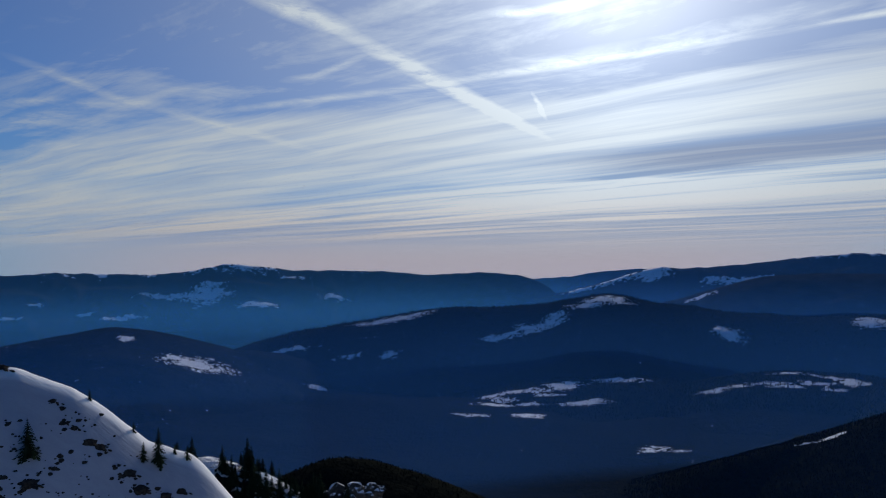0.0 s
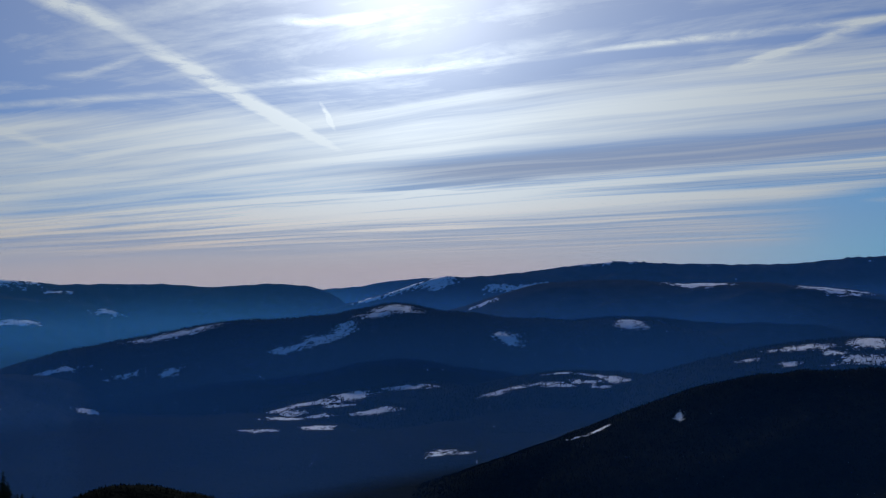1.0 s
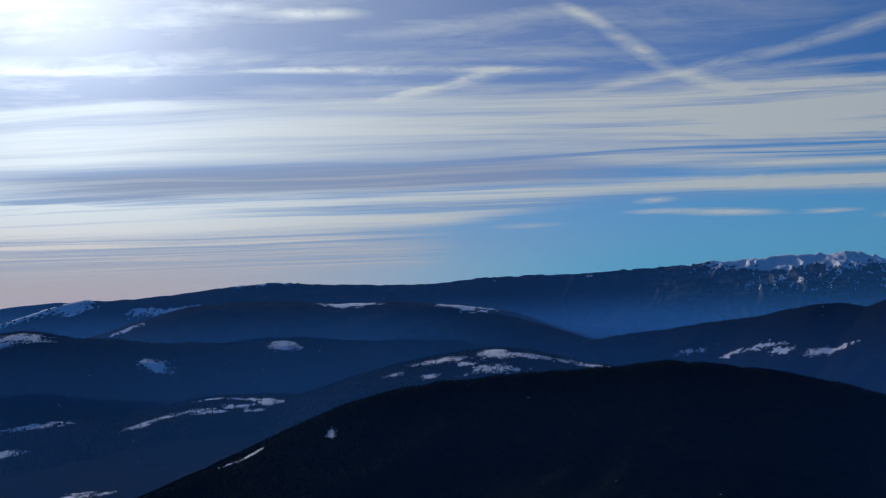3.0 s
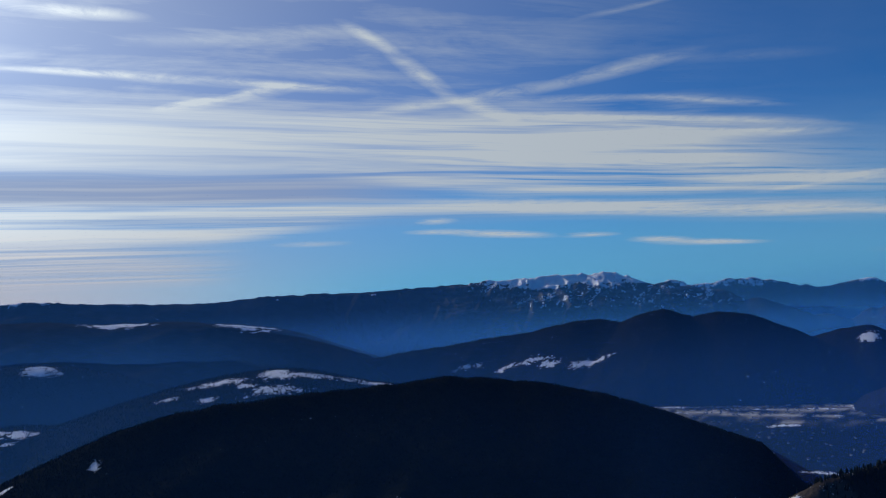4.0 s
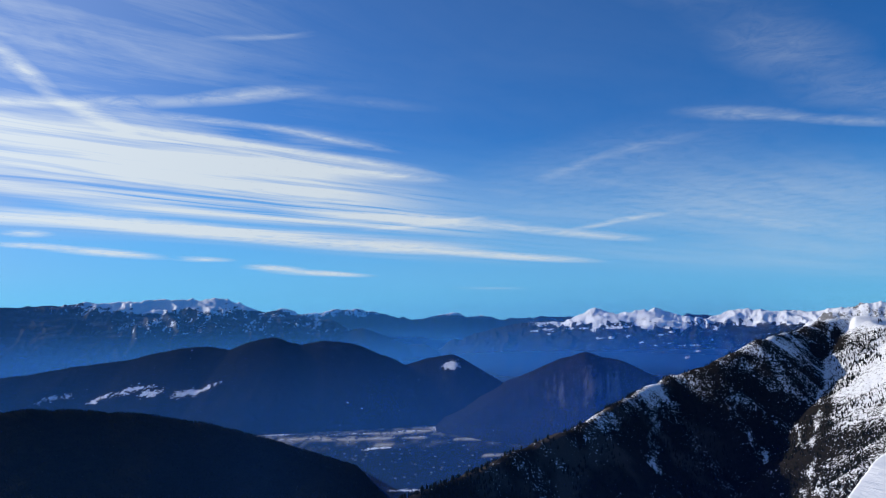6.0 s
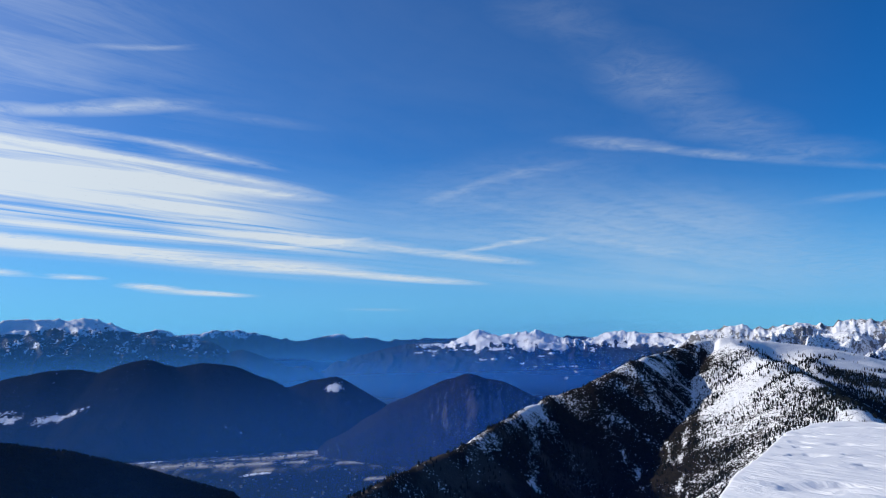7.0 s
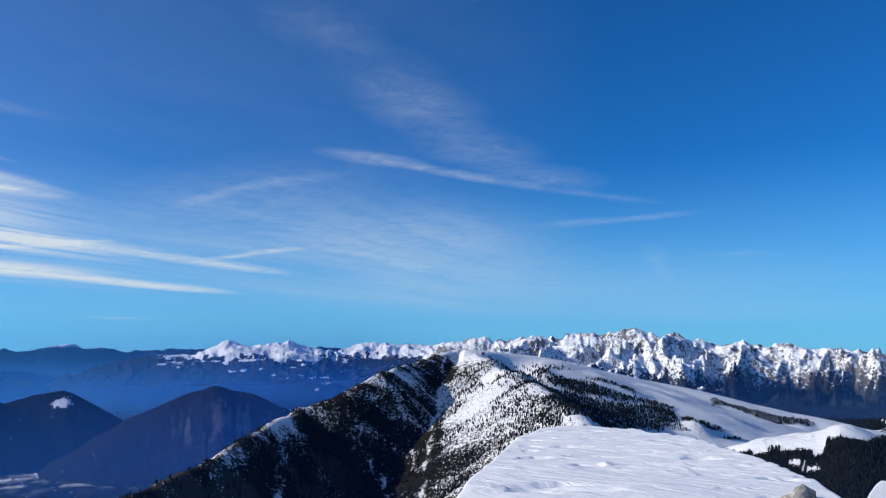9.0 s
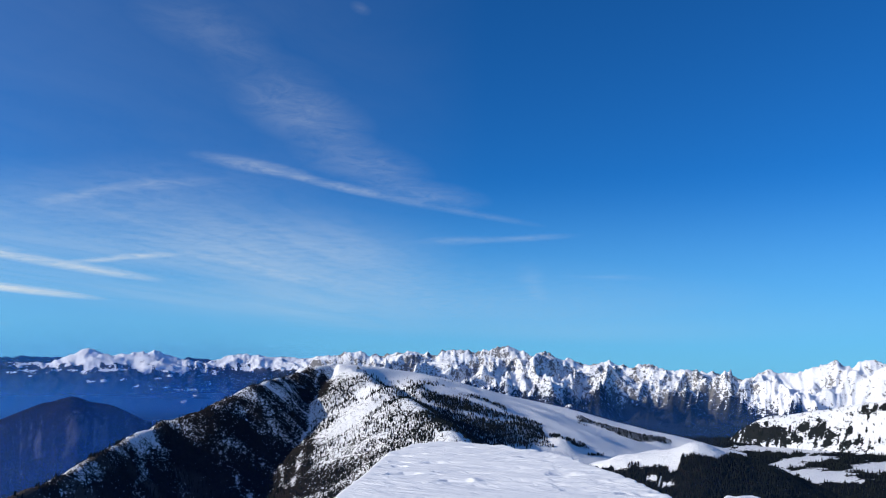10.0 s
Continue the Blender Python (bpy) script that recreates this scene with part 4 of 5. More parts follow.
def ridge_cover(land):
    steep, zr, zb = land.slope()
    n = fbm(land.X / 60, land.Y / 60, 4, 33)
    el = np.degrees(np.arctan2(land.Z - EYE, land.R))
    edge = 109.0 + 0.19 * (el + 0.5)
    # sunlit side of the gully, made whiter by extra snow cover
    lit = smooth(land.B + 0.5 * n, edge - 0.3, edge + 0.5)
    top = np.exp(-land.away / 25.0)
    run = 0.756 * land.X - 0.654 * land.Y + 14 * fbm(land.X / 70, land.Y / 70, 3, 37)
    streak = fbm(run / 16, land.away / 75, 4, 38)
    bendy = 0.25 * fbm(el * 1.3, el * 0, 3, 36)
    gully = np.exp(-(((land.B - edge + 0.15 - bendy) / (0.13 - 0.010 * el)) ** 2))
    scar = np.exp(-(((land.B - 97.3 - 0.1 * np.sin(el * 1.5) - bendy) / 0.42) ** 2)) * smooth(el, -4.2, -5.2)
    chute = np.exp(-(((land.B - 103.0 + 0.5 * (el + 6.9) - bendy) / 0.16) ** 2)) * smooth(el, -5.0, -6.5)
    chute = chute + np.exp(-(((land.B - 106.2 + 0.35 * (el + 6.9) - bendy) / 0.12) ** 2)) * smooth(el, -6.0, -7.5)
    side = land.spots([(95.2, -6.6, 2.6, 0.5, 0.72), (103.6, -3.3, 1.2, 0.35, 0.25), (106.5, -2.2, 1.6, 0.3, 0.5)], 0.8)
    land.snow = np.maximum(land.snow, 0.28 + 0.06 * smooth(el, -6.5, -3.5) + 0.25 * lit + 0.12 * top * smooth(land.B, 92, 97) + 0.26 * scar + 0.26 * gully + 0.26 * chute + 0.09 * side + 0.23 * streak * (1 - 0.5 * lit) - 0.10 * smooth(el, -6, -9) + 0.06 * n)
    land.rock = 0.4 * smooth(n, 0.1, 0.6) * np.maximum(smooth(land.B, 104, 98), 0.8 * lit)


ridge = Land(62, 138, 430, 2300, 760, 210, 1.1)
ridge.crest([(66, 540, -22), (73, 580, -16.5), (79.5, 620, -12.89), (86.7, 760, -10.01), (93.0, 860, -7.38), (95.7, 960, -5.68), (98.3, 1050, -4.3), (101.2, 1080, -3.28), (104.6, 1150, -1.74), (106.2, 1250, -1.25), (108.5, 1300, -0.51), (109.9, 1350, -0.21)], 0.95, 3.0, 30, 41, round_top=6)
ridge.crest([(109.9, 1350, -0.21), (113.3, 1150, -1.83), (115.7, 1000, -3.17), (118.2, 850, -5.08), (119.8, 700, -7.35)], 0.62, 4.0, 30, 43, round_top=8)
ridge.erode(9, 120, 44, 90, floor=0.03)
shoulder_2 = Land(62, 138, 430, 2300, 760, 210, 1.1)
shoulder_2.crest([(109.9, 1350, -0.21), (112.1, 1450, -0.46), (114.1, 1650, -0.66), (115.7, 1750, -0.99), (118.1, 1750, -1.55), (120.5, 1800, -2.1), (124.1, 1800, -2.81), (126.9, 1800, -3.52), (128.4, 1800, -3.86), (130.7, 1800, -4.36), (132.6, 1800, -4.67)], 0.30, 1.0, 50, 42, round_top=60)
shoulder_2.Z += 5 * fbm(ridge.X / 130, ridge.Y / 130, 3, 49) * smooth(shoulder_2.away, 30, 150) - 500 * smooth(ridge.B, 110.2, 104) - 130 * smooth(ridge.B, 116, 110.5) * smooth(shoulder_2.away, 40, 200)
knob_x, knob_y = 1140 * math.sin(radians(126)), 1140 * math.cos(radians(126))
shoulder_2.Z += 14 * np.exp(-((ridge.X - knob_x) ** 2 + (ridge.Y - knob_y) ** 2) / 20 ** 2)
ridge.snow = 0.85 * (shoulder_2.Z > ridge.Z)
ridge.Z, ridge.away = np.maximum(ridge.Z, shoulder_2.Z), np.minimum(ridge.away, shoulder_2.away)
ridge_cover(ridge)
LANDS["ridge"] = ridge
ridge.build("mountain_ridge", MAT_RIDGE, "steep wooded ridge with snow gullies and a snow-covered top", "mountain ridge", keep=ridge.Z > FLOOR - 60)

knoll = Land(120, 150, 500, 1150, 200, 70)
knoll.crest([(128.0, 800, -8.2), (129.5, 800, -7.1), (131.0, 800, -6.1), (131.8, 800, -5.74), (133.1, 800, -5.4), (134.6, 800, -5.17), (135.8, 800, -5.38), (136.7, 800, -5.98), (137.3, 800, -6.31), (141.1, 800, -7.69), (147, 820, -9.5)], 0.55, 1.0, 30, 45, round_top=40)
knoll.grain(4, 60, 46)
WOOD_B, WOOD_E = [129.5, 130.9, 132.3, 133.5, 133.9, 134.5, 135.3, 135.8, 136.5, 137.5, 141], [-6.98, -6.67, -6.62, -6.9, -6.05, -5.75, -5.8, -6.0, -5.8, -5.5, -5.5]   # upper edge of the woods
knoll_el = np.degrees(np.arctan2(knoll.Z - EYE, knoll.R))
knoll.snow = 0.9 * smooth(knoll_el - np.interp(knoll.B, WOOD_B, WOOD_E), -0.15, 0.0)
knoll.snow = np.maximum(knoll.snow, 0.75 * knoll.spots([(132.6, -7.8, 0.9, 0.25, -0.2), (130.9, -7.25, 0.3, 0.08, 0.0)], 0.9))
LANDS["knoll"] = knoll
knoll.build("snow_knoll", MAT_RIDGE, "rounded snow knoll above dark conifers", "hill", keep=knoll.Z > FLOOR)

knob = Land(-16, 6, 420, 1000, 120, 50)
knob.crest([(-10.3, 700, -14.42), (-9.2, 700, -13.66), (-7.6, 700, -13.16), (-5.6, 700, -13.42), (-3.6, 700, -14.12), (-0.7, 700, -15.86)], 0.5, 1.5, 20, 48, round_top=20)
LANDS["knob"] = knob
knob.build("wooded_hill", MAT_DARK, "small near-black wooded knob", "hill")

# ---- the summit under the camera and its snow shoulder ----
RIM_B = [60, 100, 107, 109.3, 110.9, 112.6, 113.3, 114.0, 115.2, 116.4, 118.1, 121.2, 124.4, 126.5, 128.2, 129.8, 131.6, 134.2, 135.9, 136.2, 137.0, 138.9, 140.3, 147, 180.0]
RIM_R = [2.5, 5, 7.0, 9.6, 12.6, 17.8, 21.5, 25.1, 29.4, 32.5, 34.6, 33.5, 30.2, 26.6, 23.4, 20.6, 17.8, 14.4, 11.5, 14.0, 16.8, 16.4, 15.4, 12, 2.5]


def summit_height(land, sink):
    edge = np.interp(land.B, RIM_B, RIM_R, left=2.5, right=2.5)
    edge = edge * (1 + 0.02 * fbm(land.B / 1.1, land.R * 0 + 2, 4, 66))
    top = -0.0535 * land.R + 0.1 * smooth(land.R, 0, 6)
    over = np.maximum(land.R - edge, 0)
    land.Z = top - 1.15 * (np.hypot(over, 0.7) - 0.7) - sink
    land.snow[:] = 1


summit = Land(-180, 180, 0.3, 70, 360, 100, 1.3)
summit_height(summit, 0.0)
inside = smooth(summit.B, 97, 100) * smooth(summit.B, 150, 147) * smooth(summit.R, 4.5, 5.5)
summit.Z = summit.Z - 0.6 * inside
LANDS["summit"] = summit
summit.build("summit_snow", MAT_SNOW, "wind-packed white snow on the summit", "snow", "structure")

mound = Land(98, 149, 4.6, 46, 640, 330, 1.15)
summit_height(mound, 0.0)
a = (mound.X * 0.35 + mound.Y * 0.94) / 1.0
c = (mound.X * 0.94 - mound.Y * 0.35) / 1.0
patch = smooth(fbm(mound.X / 5, mound.Y / 5, 3, 64), -0.25, 0.45)
drift = fbm(a / 2.6 + 0.4 * fbm(a / 3, c / 3, 3, 67), c / 0.9, 4, 63)
sharp = np.abs(drift) ** 0.8
mound.Z += (0.075 * patch * (0.45 - sharp) + 0.05 * fbm(mound.X / 6, mound.Y / 6, 4, 65)) * smooth(mound.R, 4.6, 8)
pits = smooth(fbm(a / 1.5, c / 0.8, 3, 93), 0.42, 0.8) * smooth(mound.B, 124, 115) + 0.5 * smooth(fbm(a / 1.1, c / 0.6, 3, 94), 0.5, 0.9) * smooth(mound.B, 122, 128)
mound.Z -= 0.11 * pits * smooth(mound.R, 4.6, 8)
LANDS["mound"] = mound
mound.build("snow_mound", MAT_SNOW, "broad white snow shoulder carved by wind into ripples", "snow", "structure")

face = Land(-50, 0, 30, 110, 320, 140)
face.crest([(-48, 72, -4.6), (-31.0, 70, -5.68), (-28.5, 70, -5.95), (-25.6, 70, -7.12), (-23.6, 70, -8.71), (-21.2, 70, -10.64), (-18.3, 70, -12.04), (-17.2, 70, -13.59), (-15.5, 70, -15.24), (-12, 70, -18)], 1.35, 0.15, 4, 61, step=0.05, round_top=1.3)
face.grain(0.22, 5, 62)
face.snow[:] = 0.9
# white strip on the crest, painted as its sunlit edge
face.rock = smooth(face.away, 1.6, 0.7)
LANDS["face"] = face
face.build("snow_slope", MAT_SHADED_SNOW, "steep shaded snow slope with rocks and small spruces", "slope", "structure")

shoulder = Land(-30, 10, 95, 230, 200, 60)
shoulder.crest([(-19.5, 165, -11.6), (-17.9, 162, -12.25), (-15.3, 160, -12.7), (-13.8, 158, -13.17), (-12.3, 155, -14.31), (-10.7, 150, -15.5), (-7, 145, -16.6), (-4, 140, -17.4), (0, 135, -20)], 0.8, 0.5, 8, 68, step=0.05, round_top=2)
shoulder.grain(0.6, 9, 69)
shoulder.snow = 0.62 + 0.3 * fbm(shoulder.X / 8, shoulder.Y / 8, 3, 70)
LANDS["shoulder"] = shoulder
shoulder.build("wooded_shoulder", MAT_RIDGE, "snowy mountain shoulder with dark spruces", "slope", "structure")


# ---- helpers for things ----
def part(name, bm, material, parent=None, label=""):
    mesh = bpy.data.meshes.new(name)
    bm.to_mesh(mesh)
    bm.free()
    mesh.materials.append(material)
    ob = new(name, mesh)
    ob.parent = parent
    return tagged(ob, label)


def at(key, b, r, sink=0.0):
    """A place on a piece of land by bearing and distance."""
    z = float(LANDS[key].height(np.array([b]), np.array([r]))[0])
    return Vector((r * math.sin(radians(b)), r * math.cos(radians(b)), z - sink))


def sight(key, b, el):
    """The distance at which the land is met by a look from the summit along a bearing and an elevation angle."""
    land = LANDS[key]
    r = np.linspace(land.r[0], land.r[-1], 800)
    z = land.height(np.full(800, float(b)), r)
    ok = np.nonzero(np.degrees(np.arctan2(z - EYE, r)) >= el)[0]
    return float(r[ok[0]]) if len(ok) else float(land.r[len(land.r) // 2])


def forest(name, key, count, b0, b1, r0, r1, density, tall, label, seed=0, material=None, sides=5):
    """Many far conifers in one mesh, standing where density says."""
    rng = np.random.default_rng(seed)
    land = LANDS[key]
    b, r = rng.uniform(b0, b1, count), np.sqrt(rng.uniform(r0 * r0, r1 * r1, count))
    x, y = r * np.sin(np.radians(b)), r * np.cos(np.radians(b))
    keep = rng.uniform(0, 1, count) < density(b, r, x, y, land)
    b, r, x, y = b[keep], r[keep], x[keep], y[keep]
    z = land.height(b, r)
    n = len(b)
    h = rng.uniform(tall * 0.55, tall * 1.25, n)
    w = h * rng.uniform(0.15, 0.24, n)
    turn = rng.uniform(0, 6.28, n)
    levels = [(0.06, 1.0), (0.48, 0.42), (0.42, 0.78), (1.0, 0.0)]
    ang = np.arange(sides) * 2 * math.pi / sides
    verts = np.zeros((n, 3 * sides + 1, 3))
    for k, (zz, ww) in enumerate(levels[:3]):
        a = ang[None, :] + turn[:, None] + 0.5 * k
        wob = rng.uniform(0.75, 1.2, (n, sides))
        verts[:, k * sides:(k + 1) * sides, 0] = x[:, None] + np.cos(a) * (w * ww)[:, None] * wob
        verts[:, k * sides:(k + 1) * sides, 1] = y[:, None] + np.sin(a) * (w * ww)[:, None] * wob
        verts[:, k * sides:(k + 1) * sides, 2] = (z + h * (zz - 0.03))[:, None] - (wob - 1) * (h * 0.08)[:, None]
    verts[:, -1] = np.stack([x, y, z + h * 0.97], axis=1)
    faces = []
    base = 3 * sides + 1
    shape = []
    for i in range(sides):
        j = (i + 1) % sides
        shape.append((i, j, sides + j, sides + i))
        shape.append((2 * sides + i, 2 * sides + j, 3 * sides))
    for t in range(n):
        o = t * base
        for f in shape:
            faces.append([o + q for q in f])
    mesh = bpy.data.meshes.new(name)
    mesh.from_pydata(verts.reshape(-1, 3).tolist(), [], faces)
    mesh.materials.append(material or MAT_FOREST)
    ob = new(name, mesh)
    return tagged(ob, label, "trees", "", "stuff")


def patchy(scale, seed, lo=-0.1, hi=0.35):
    def density(b, r, x, y, land):
        return smooth(fbm(x / scale, y / scale, 4, seed), lo, hi)
    return density


def up_angle(b, r, land):
    return np.degrees(np.arctan2(land.height(b, r) - EYE, r))


def ridge_trees(b, r, x, y, land):
    n = fbm(x / 45, y / 45, 4, 81)
    el = up_angle(b, r, land)
    open_snow = land.value(land.snow, b, r)
    edge = 109.0 + 0.19 * (el + 0.5)
    left = smooth(b, edge + 0.2, edge - 0.4)
    on_left = smooth(open_snow, 0.5, 0.28) * 0.75 * smooth(n, -0.7, 0.1)
    on_right = smooth(n + 0.5 * smooth(el, -3.0, -7.0), -0.1, 0.35) * 0.9
    gully = np.exp(-((b - edge + 0.15) / 0.25) ** 2)
    return np.clip(left * on_left + (1 - left) * on_right, 0, 1) * (1 - 0.95 * gully) * np.maximum(smooth(r, 1330, 1290), smooth(b, 110.4, 110.0))


def dome_trees(b, r, x, y, land):
    """Two stands under the snow crest, a belt on the far side and a few trees on the small knob."""
    n = fbm(x / 60, y / 60, 4, 82)
    el = up_angle(b, r, land)
    top = np.interp(b, [115, 117.4, 119.3, 122.1, 124.5, 125], [-1.9, -2.35, -2.85, -3.3, -4.35, -5.2])
    stand = smooth(top - el + 0.2 * n, 0.0, 0.2) * smooth(el + 0.2 * n, -5.9, -5.6) * smooth(b + n, 115.6, 116.8) * smooth(b + 0.3 * n, 124.9, 124.5)
    gap = np.exp(-((el + 3.75 + 0.14 * (b - 119.7) + 0.15 * n) / 0.14) ** 2) * smooth(b, 118.0, 119.0) * smooth(b, 123.5, 122.0)
    belt = np.interp(b, [127, 129.3, 131, 133], [-3.75, -4.4, -4.85, -5.1])
    stand = stand * (1 - 0.95 * gap) * smooth(n, -1.3, -0.8)
    stand = np.maximum(stand, smooth(np.abs(el - belt) + 0.12 * n, 0.26, 0.16) * smooth(b, 126.8, 127.4) * smooth(b, 133.4, 132.6))
    for bb, ee, wide, deep, lean in ((125.4, -5.0, 0.4, 0.13, 0.0), (126.8, -5.45, 0.9, 0.16, -0.33), (125.1, -5.65, 0.35, 0.12, 0.0), (128.2, -6.2, 0.6, 0.07, 0.0)):
        stand = np.maximum(stand, smooth(np.hypot((b - bb) / wide, (el - ee - lean * (b - bb)) / deep), 1.2, 0.8))
    loose = 0.10 * smooth(b, 119, 117) * smooth(b, 111.5, 113.5) * smooth(el, -1.2, -1.6) * smooth(n, -0.2, 0.2)
    return np.maximum(stand, loose)


def knoll_trees(b, r, x, y, land):
    n = fbm(x / 25, y / 25, 3, 83)
    return smooth(np.interp(b, WOOD_B, WOOD_E) - up_angle(b, r, land) + 0.15 * n, 0.0, 0.1) * smooth(land.value(land.snow, b, r), 0.6, 0.4) * smooth(r, 860, 780)


def edge_trees(b, r, x, y, land):
    """Woods everywhere but in the snowy clearings."""
    rows = smooth(fbm(x / 26, y / 60, 3, 88), 0.1, 0.3)
    return np.maximum(smooth(land.value(land.snow, b, r), 0.55, 0.42) * 0.9, 0.55 * rows)


def hillside_trees(b, r, x, y, land):
    return np.maximum(0.7 * smooth(land.value(land.snow, b, r), 0.62, 0.35), 0.22 * smooth(fbm(x / 60, y / 60, 4, 84), -0.2, 0.3))


def alpine_trees(b, r, x, y, land):
    low = smooth(land.value(land.snow, b, r), 0.5, 0.2)
    return low * smooth(land.value(land.away, b, r), 200, 330)


forest("alpine_forest", "jag", 26000, 112, 142, 2750, 3330, alpine_trees, 9.0, "navy conifer woods at the foot of an alpine range", 12, MAT_FOREST_ALP)
forest("ridge_forest", "ridge", 56000, 74, 122, 480, 1400, ridge_trees, 4.4, "dark conifers scattered over the snowy ridge", 1)
forest("dome_forest", "ridge", 80000, 111, 134, 860, 1810, dome_trees, 4.0, "dark conifer stands on a snowy mountain shoulder", 2)
forest("knoll_forest", "knoll", 38000, 127, 148, 560, 860, knoll_trees, 3.0, "dark conifers below a snow knoll", 3)
forest("hill_forest", "dark", 40000, 8, 78, 1150, 1490, edge_trees, 3.6, "dense dark spruce forest on a rounded hill", 4, MAT_FOREST_DARK)
forest("meadow_forest", "clear_a", 11000, -10, 23, 2000, 2380, edge_trees, 5.5, "dark spruce woods round snowy meadows", 5, MAT_FOREST_FAR)
forest("meadow_forest", "clear_b", 10000, 11, 35, 2000, 2330, edge_trees, 5.5, "dark spruce woods round branching meadows", 6, MAT_FOREST_FAR)
forest("meadow_forest", "clear_c", 12000, 24, 61, 1900, 2230, edge_trees, 5.5, "dark spruce woods round wide snowy meadows", 7, MAT_FOREST_FAR)
forest("hill_forest", "midhill", 9000, -13, 40, 2640, 2930, edge_trees, 6.0, "far dark woods along a hill top", 8, MAT_FOREST_FAR)
forest("valley_forest", "meadow", 9000, 133, 152, 1900, 2420, hillside_trees, 6.0, "scattered conifers on a snowy hillside", 9)
forest("knob_forest", "knob", 2500, -14, 4, 560, 720, patchy(60, 85, -0.8, -0.2), 2.0, "dense dark spruces on a small knob", 10, MAT_FOREST_DARK)


LANDS["ground"] = ground


def belt_trees(b, r, x, y, land):
    return smooth(land.value(land.snow, b, r) + 0.15 * fbm(x / 70, y / 70, 3, 86), 0.5, 0.3)


forest("valley_forest", "ground", 26000, 118, 149, 1500, 3050, belt_trees, 7.0, "dark conifer belt on the floor of a high valley", 11)


# ---- near spruces ----
def spruce(tall, seed, lean=0.0, thin=1.0):
    rng = random.Random(seed)
    tree = new("spruce_tree")
    bm = bmesh.new()
    rings, sides = 7, 7
    loops = []
    for k in range(rings):
        t = k / (rings - 1)
        rad = tall * 0.028 * (1 - t) ** 0.8 + 0.006
        loops.append([bm.verts.new((rad * math.cos(a) + lean * t * t * tall, rad * math.sin(a), t * tall * 0.97)) for a in [i * 6.283 / sides for i in range(sides)]])
    for a, b in zip(loops, loops[1:]):
        for i in range(sides):
            bm.faces.new((a[i], a[(i + 1) % sides], b[(i + 1) % sides], b[i]))
    part("trunk", bm, MAT_BARK, tree)
    bm = bmesh.new()
    whorls = int(16 + tall * 2)
    for k in range(whorls):
        t = 0.05 + 0.94 * k / whorls
        reach = tall * 0.34 * thin * (1 - t) ** 0.85 * rng.uniform(0.75, 1.2) + 0.04
        for i in range(rng.randint(9, 12)):
            if rng.random() < 0.1:
                continue
            a = rng.uniform(0, 6.283)
            length = reach * rng.uniform(0.65, 1.15)
            droop = rng.uniform(0.15, 0.55) * length
            base = Vector((lean * t * t * tall, 0, t * tall))
            out, side = Vector((math.cos(a), math.sin(a), 0)), Vector((-math.sin(a), math.cos(a), 0))
            for m in range(3):                               # each bough is three drooping sprays
                f0, f1 = m / 3.0, (m + 1.25) / 3.0
                p0 = base + out * length * f0 + Vector((0, 0, -droop * f0 * f0 + 0.02))
                p1 = base + out * length * f1 + Vector((0, 0, -droop * f1 * f1 - rng.uniform(0, 0.05) * tall * 0.3))
                wide = length * (0.30 - 0.07 * m) * rng.uniform(0.7, 1.2)
                mid = (p0 + p1) / 2
                v = [bm.verts.new(p0), bm.verts.new(mid + side * wide + Vector((0, 0, -wide * 0.45))), bm.verts.new(p1), bm.verts.new(mid - side * wide + Vector((0, 0, -wide * 0.45)))]
                bm.faces.new((v[0], v[1], v[2]))
                bm.faces.new((v[0], v[2], v[3]))
    crown_top = [bm.verts.new((0.03 * math.cos(i * 1.257) + lean * tall, 0.03 * math.sin(i * 1.257), tall * 0.93)) for i in range(5)]
    tip = bm.verts.new((lean * tall, 0, tall * 1.02))
    for i in range(5):
        bm.faces.new((crown_top[i], crown_top[(i + 1) % 5], tip))
    part("crown", bm, MAT_NEEDLES, tree)
    return tagged(tree, "small dark green spruce standing in snow", "tree", "spruces on the slopes")


def plant(tree, key, b, r, turn=0.0, scale=1.0):
    p = at(key, b, r, 0.1)
    m = Matrix.Translation(p) @ Euler((0, 0, turn)).to_matrix().to_4x4() @ Matrix.Scale(scale, 4)
    tree.matrix_basis = m
    return tree


def plant_copy(tree, key, b, r, turn, scale):
    ob = copy_thing(tree, pose(*at(key, b, r, 0.1), 0, 0, turn))
    ob.scale = (scale, scale, scale)
    return ob


spruce_a = plant(spruce(2.9, 1), "face", -27.6, sight("face", -27.6, -11.6))
spruce_b = plant(spruce(3.0, 2, thin=0.75), "face", -19.75, sight("face", -19.75, -12.7))
spruce_c = plant(spruce(1.5, 3, thin=0.8), "face", -20.7, sight("face", -20.7, -12.4))
spruce_d = plant(spruce(5.2, 4, thin=0.8), "shoulder", -17.6, 160.0)
rng = random.Random(7)
for b, r, s in ((-24.0, 69.7, 0.28), (-21.3, 69.6, 0.3), (-17.9, 69.3, 0.4), (-18.7, 69.5, 0.3), (-29.8, 69.4, 0.35)):
    plant_copy(spruce_c, "face", b, r, rng.uniform(0, 360), s * 2)
for i in range(150):
    b = rng.uniform(-18.6, -8.5) if i % 4 else rng.uniform(-9, -4)
    r = rng.uniform(140, 163)
    plant_copy(rng.choice((spruce_a, spruce_b, spruce_d)), "shoulder", b, r, rng.uniform(0, 360), rng.uniform(0.6, 1.25))


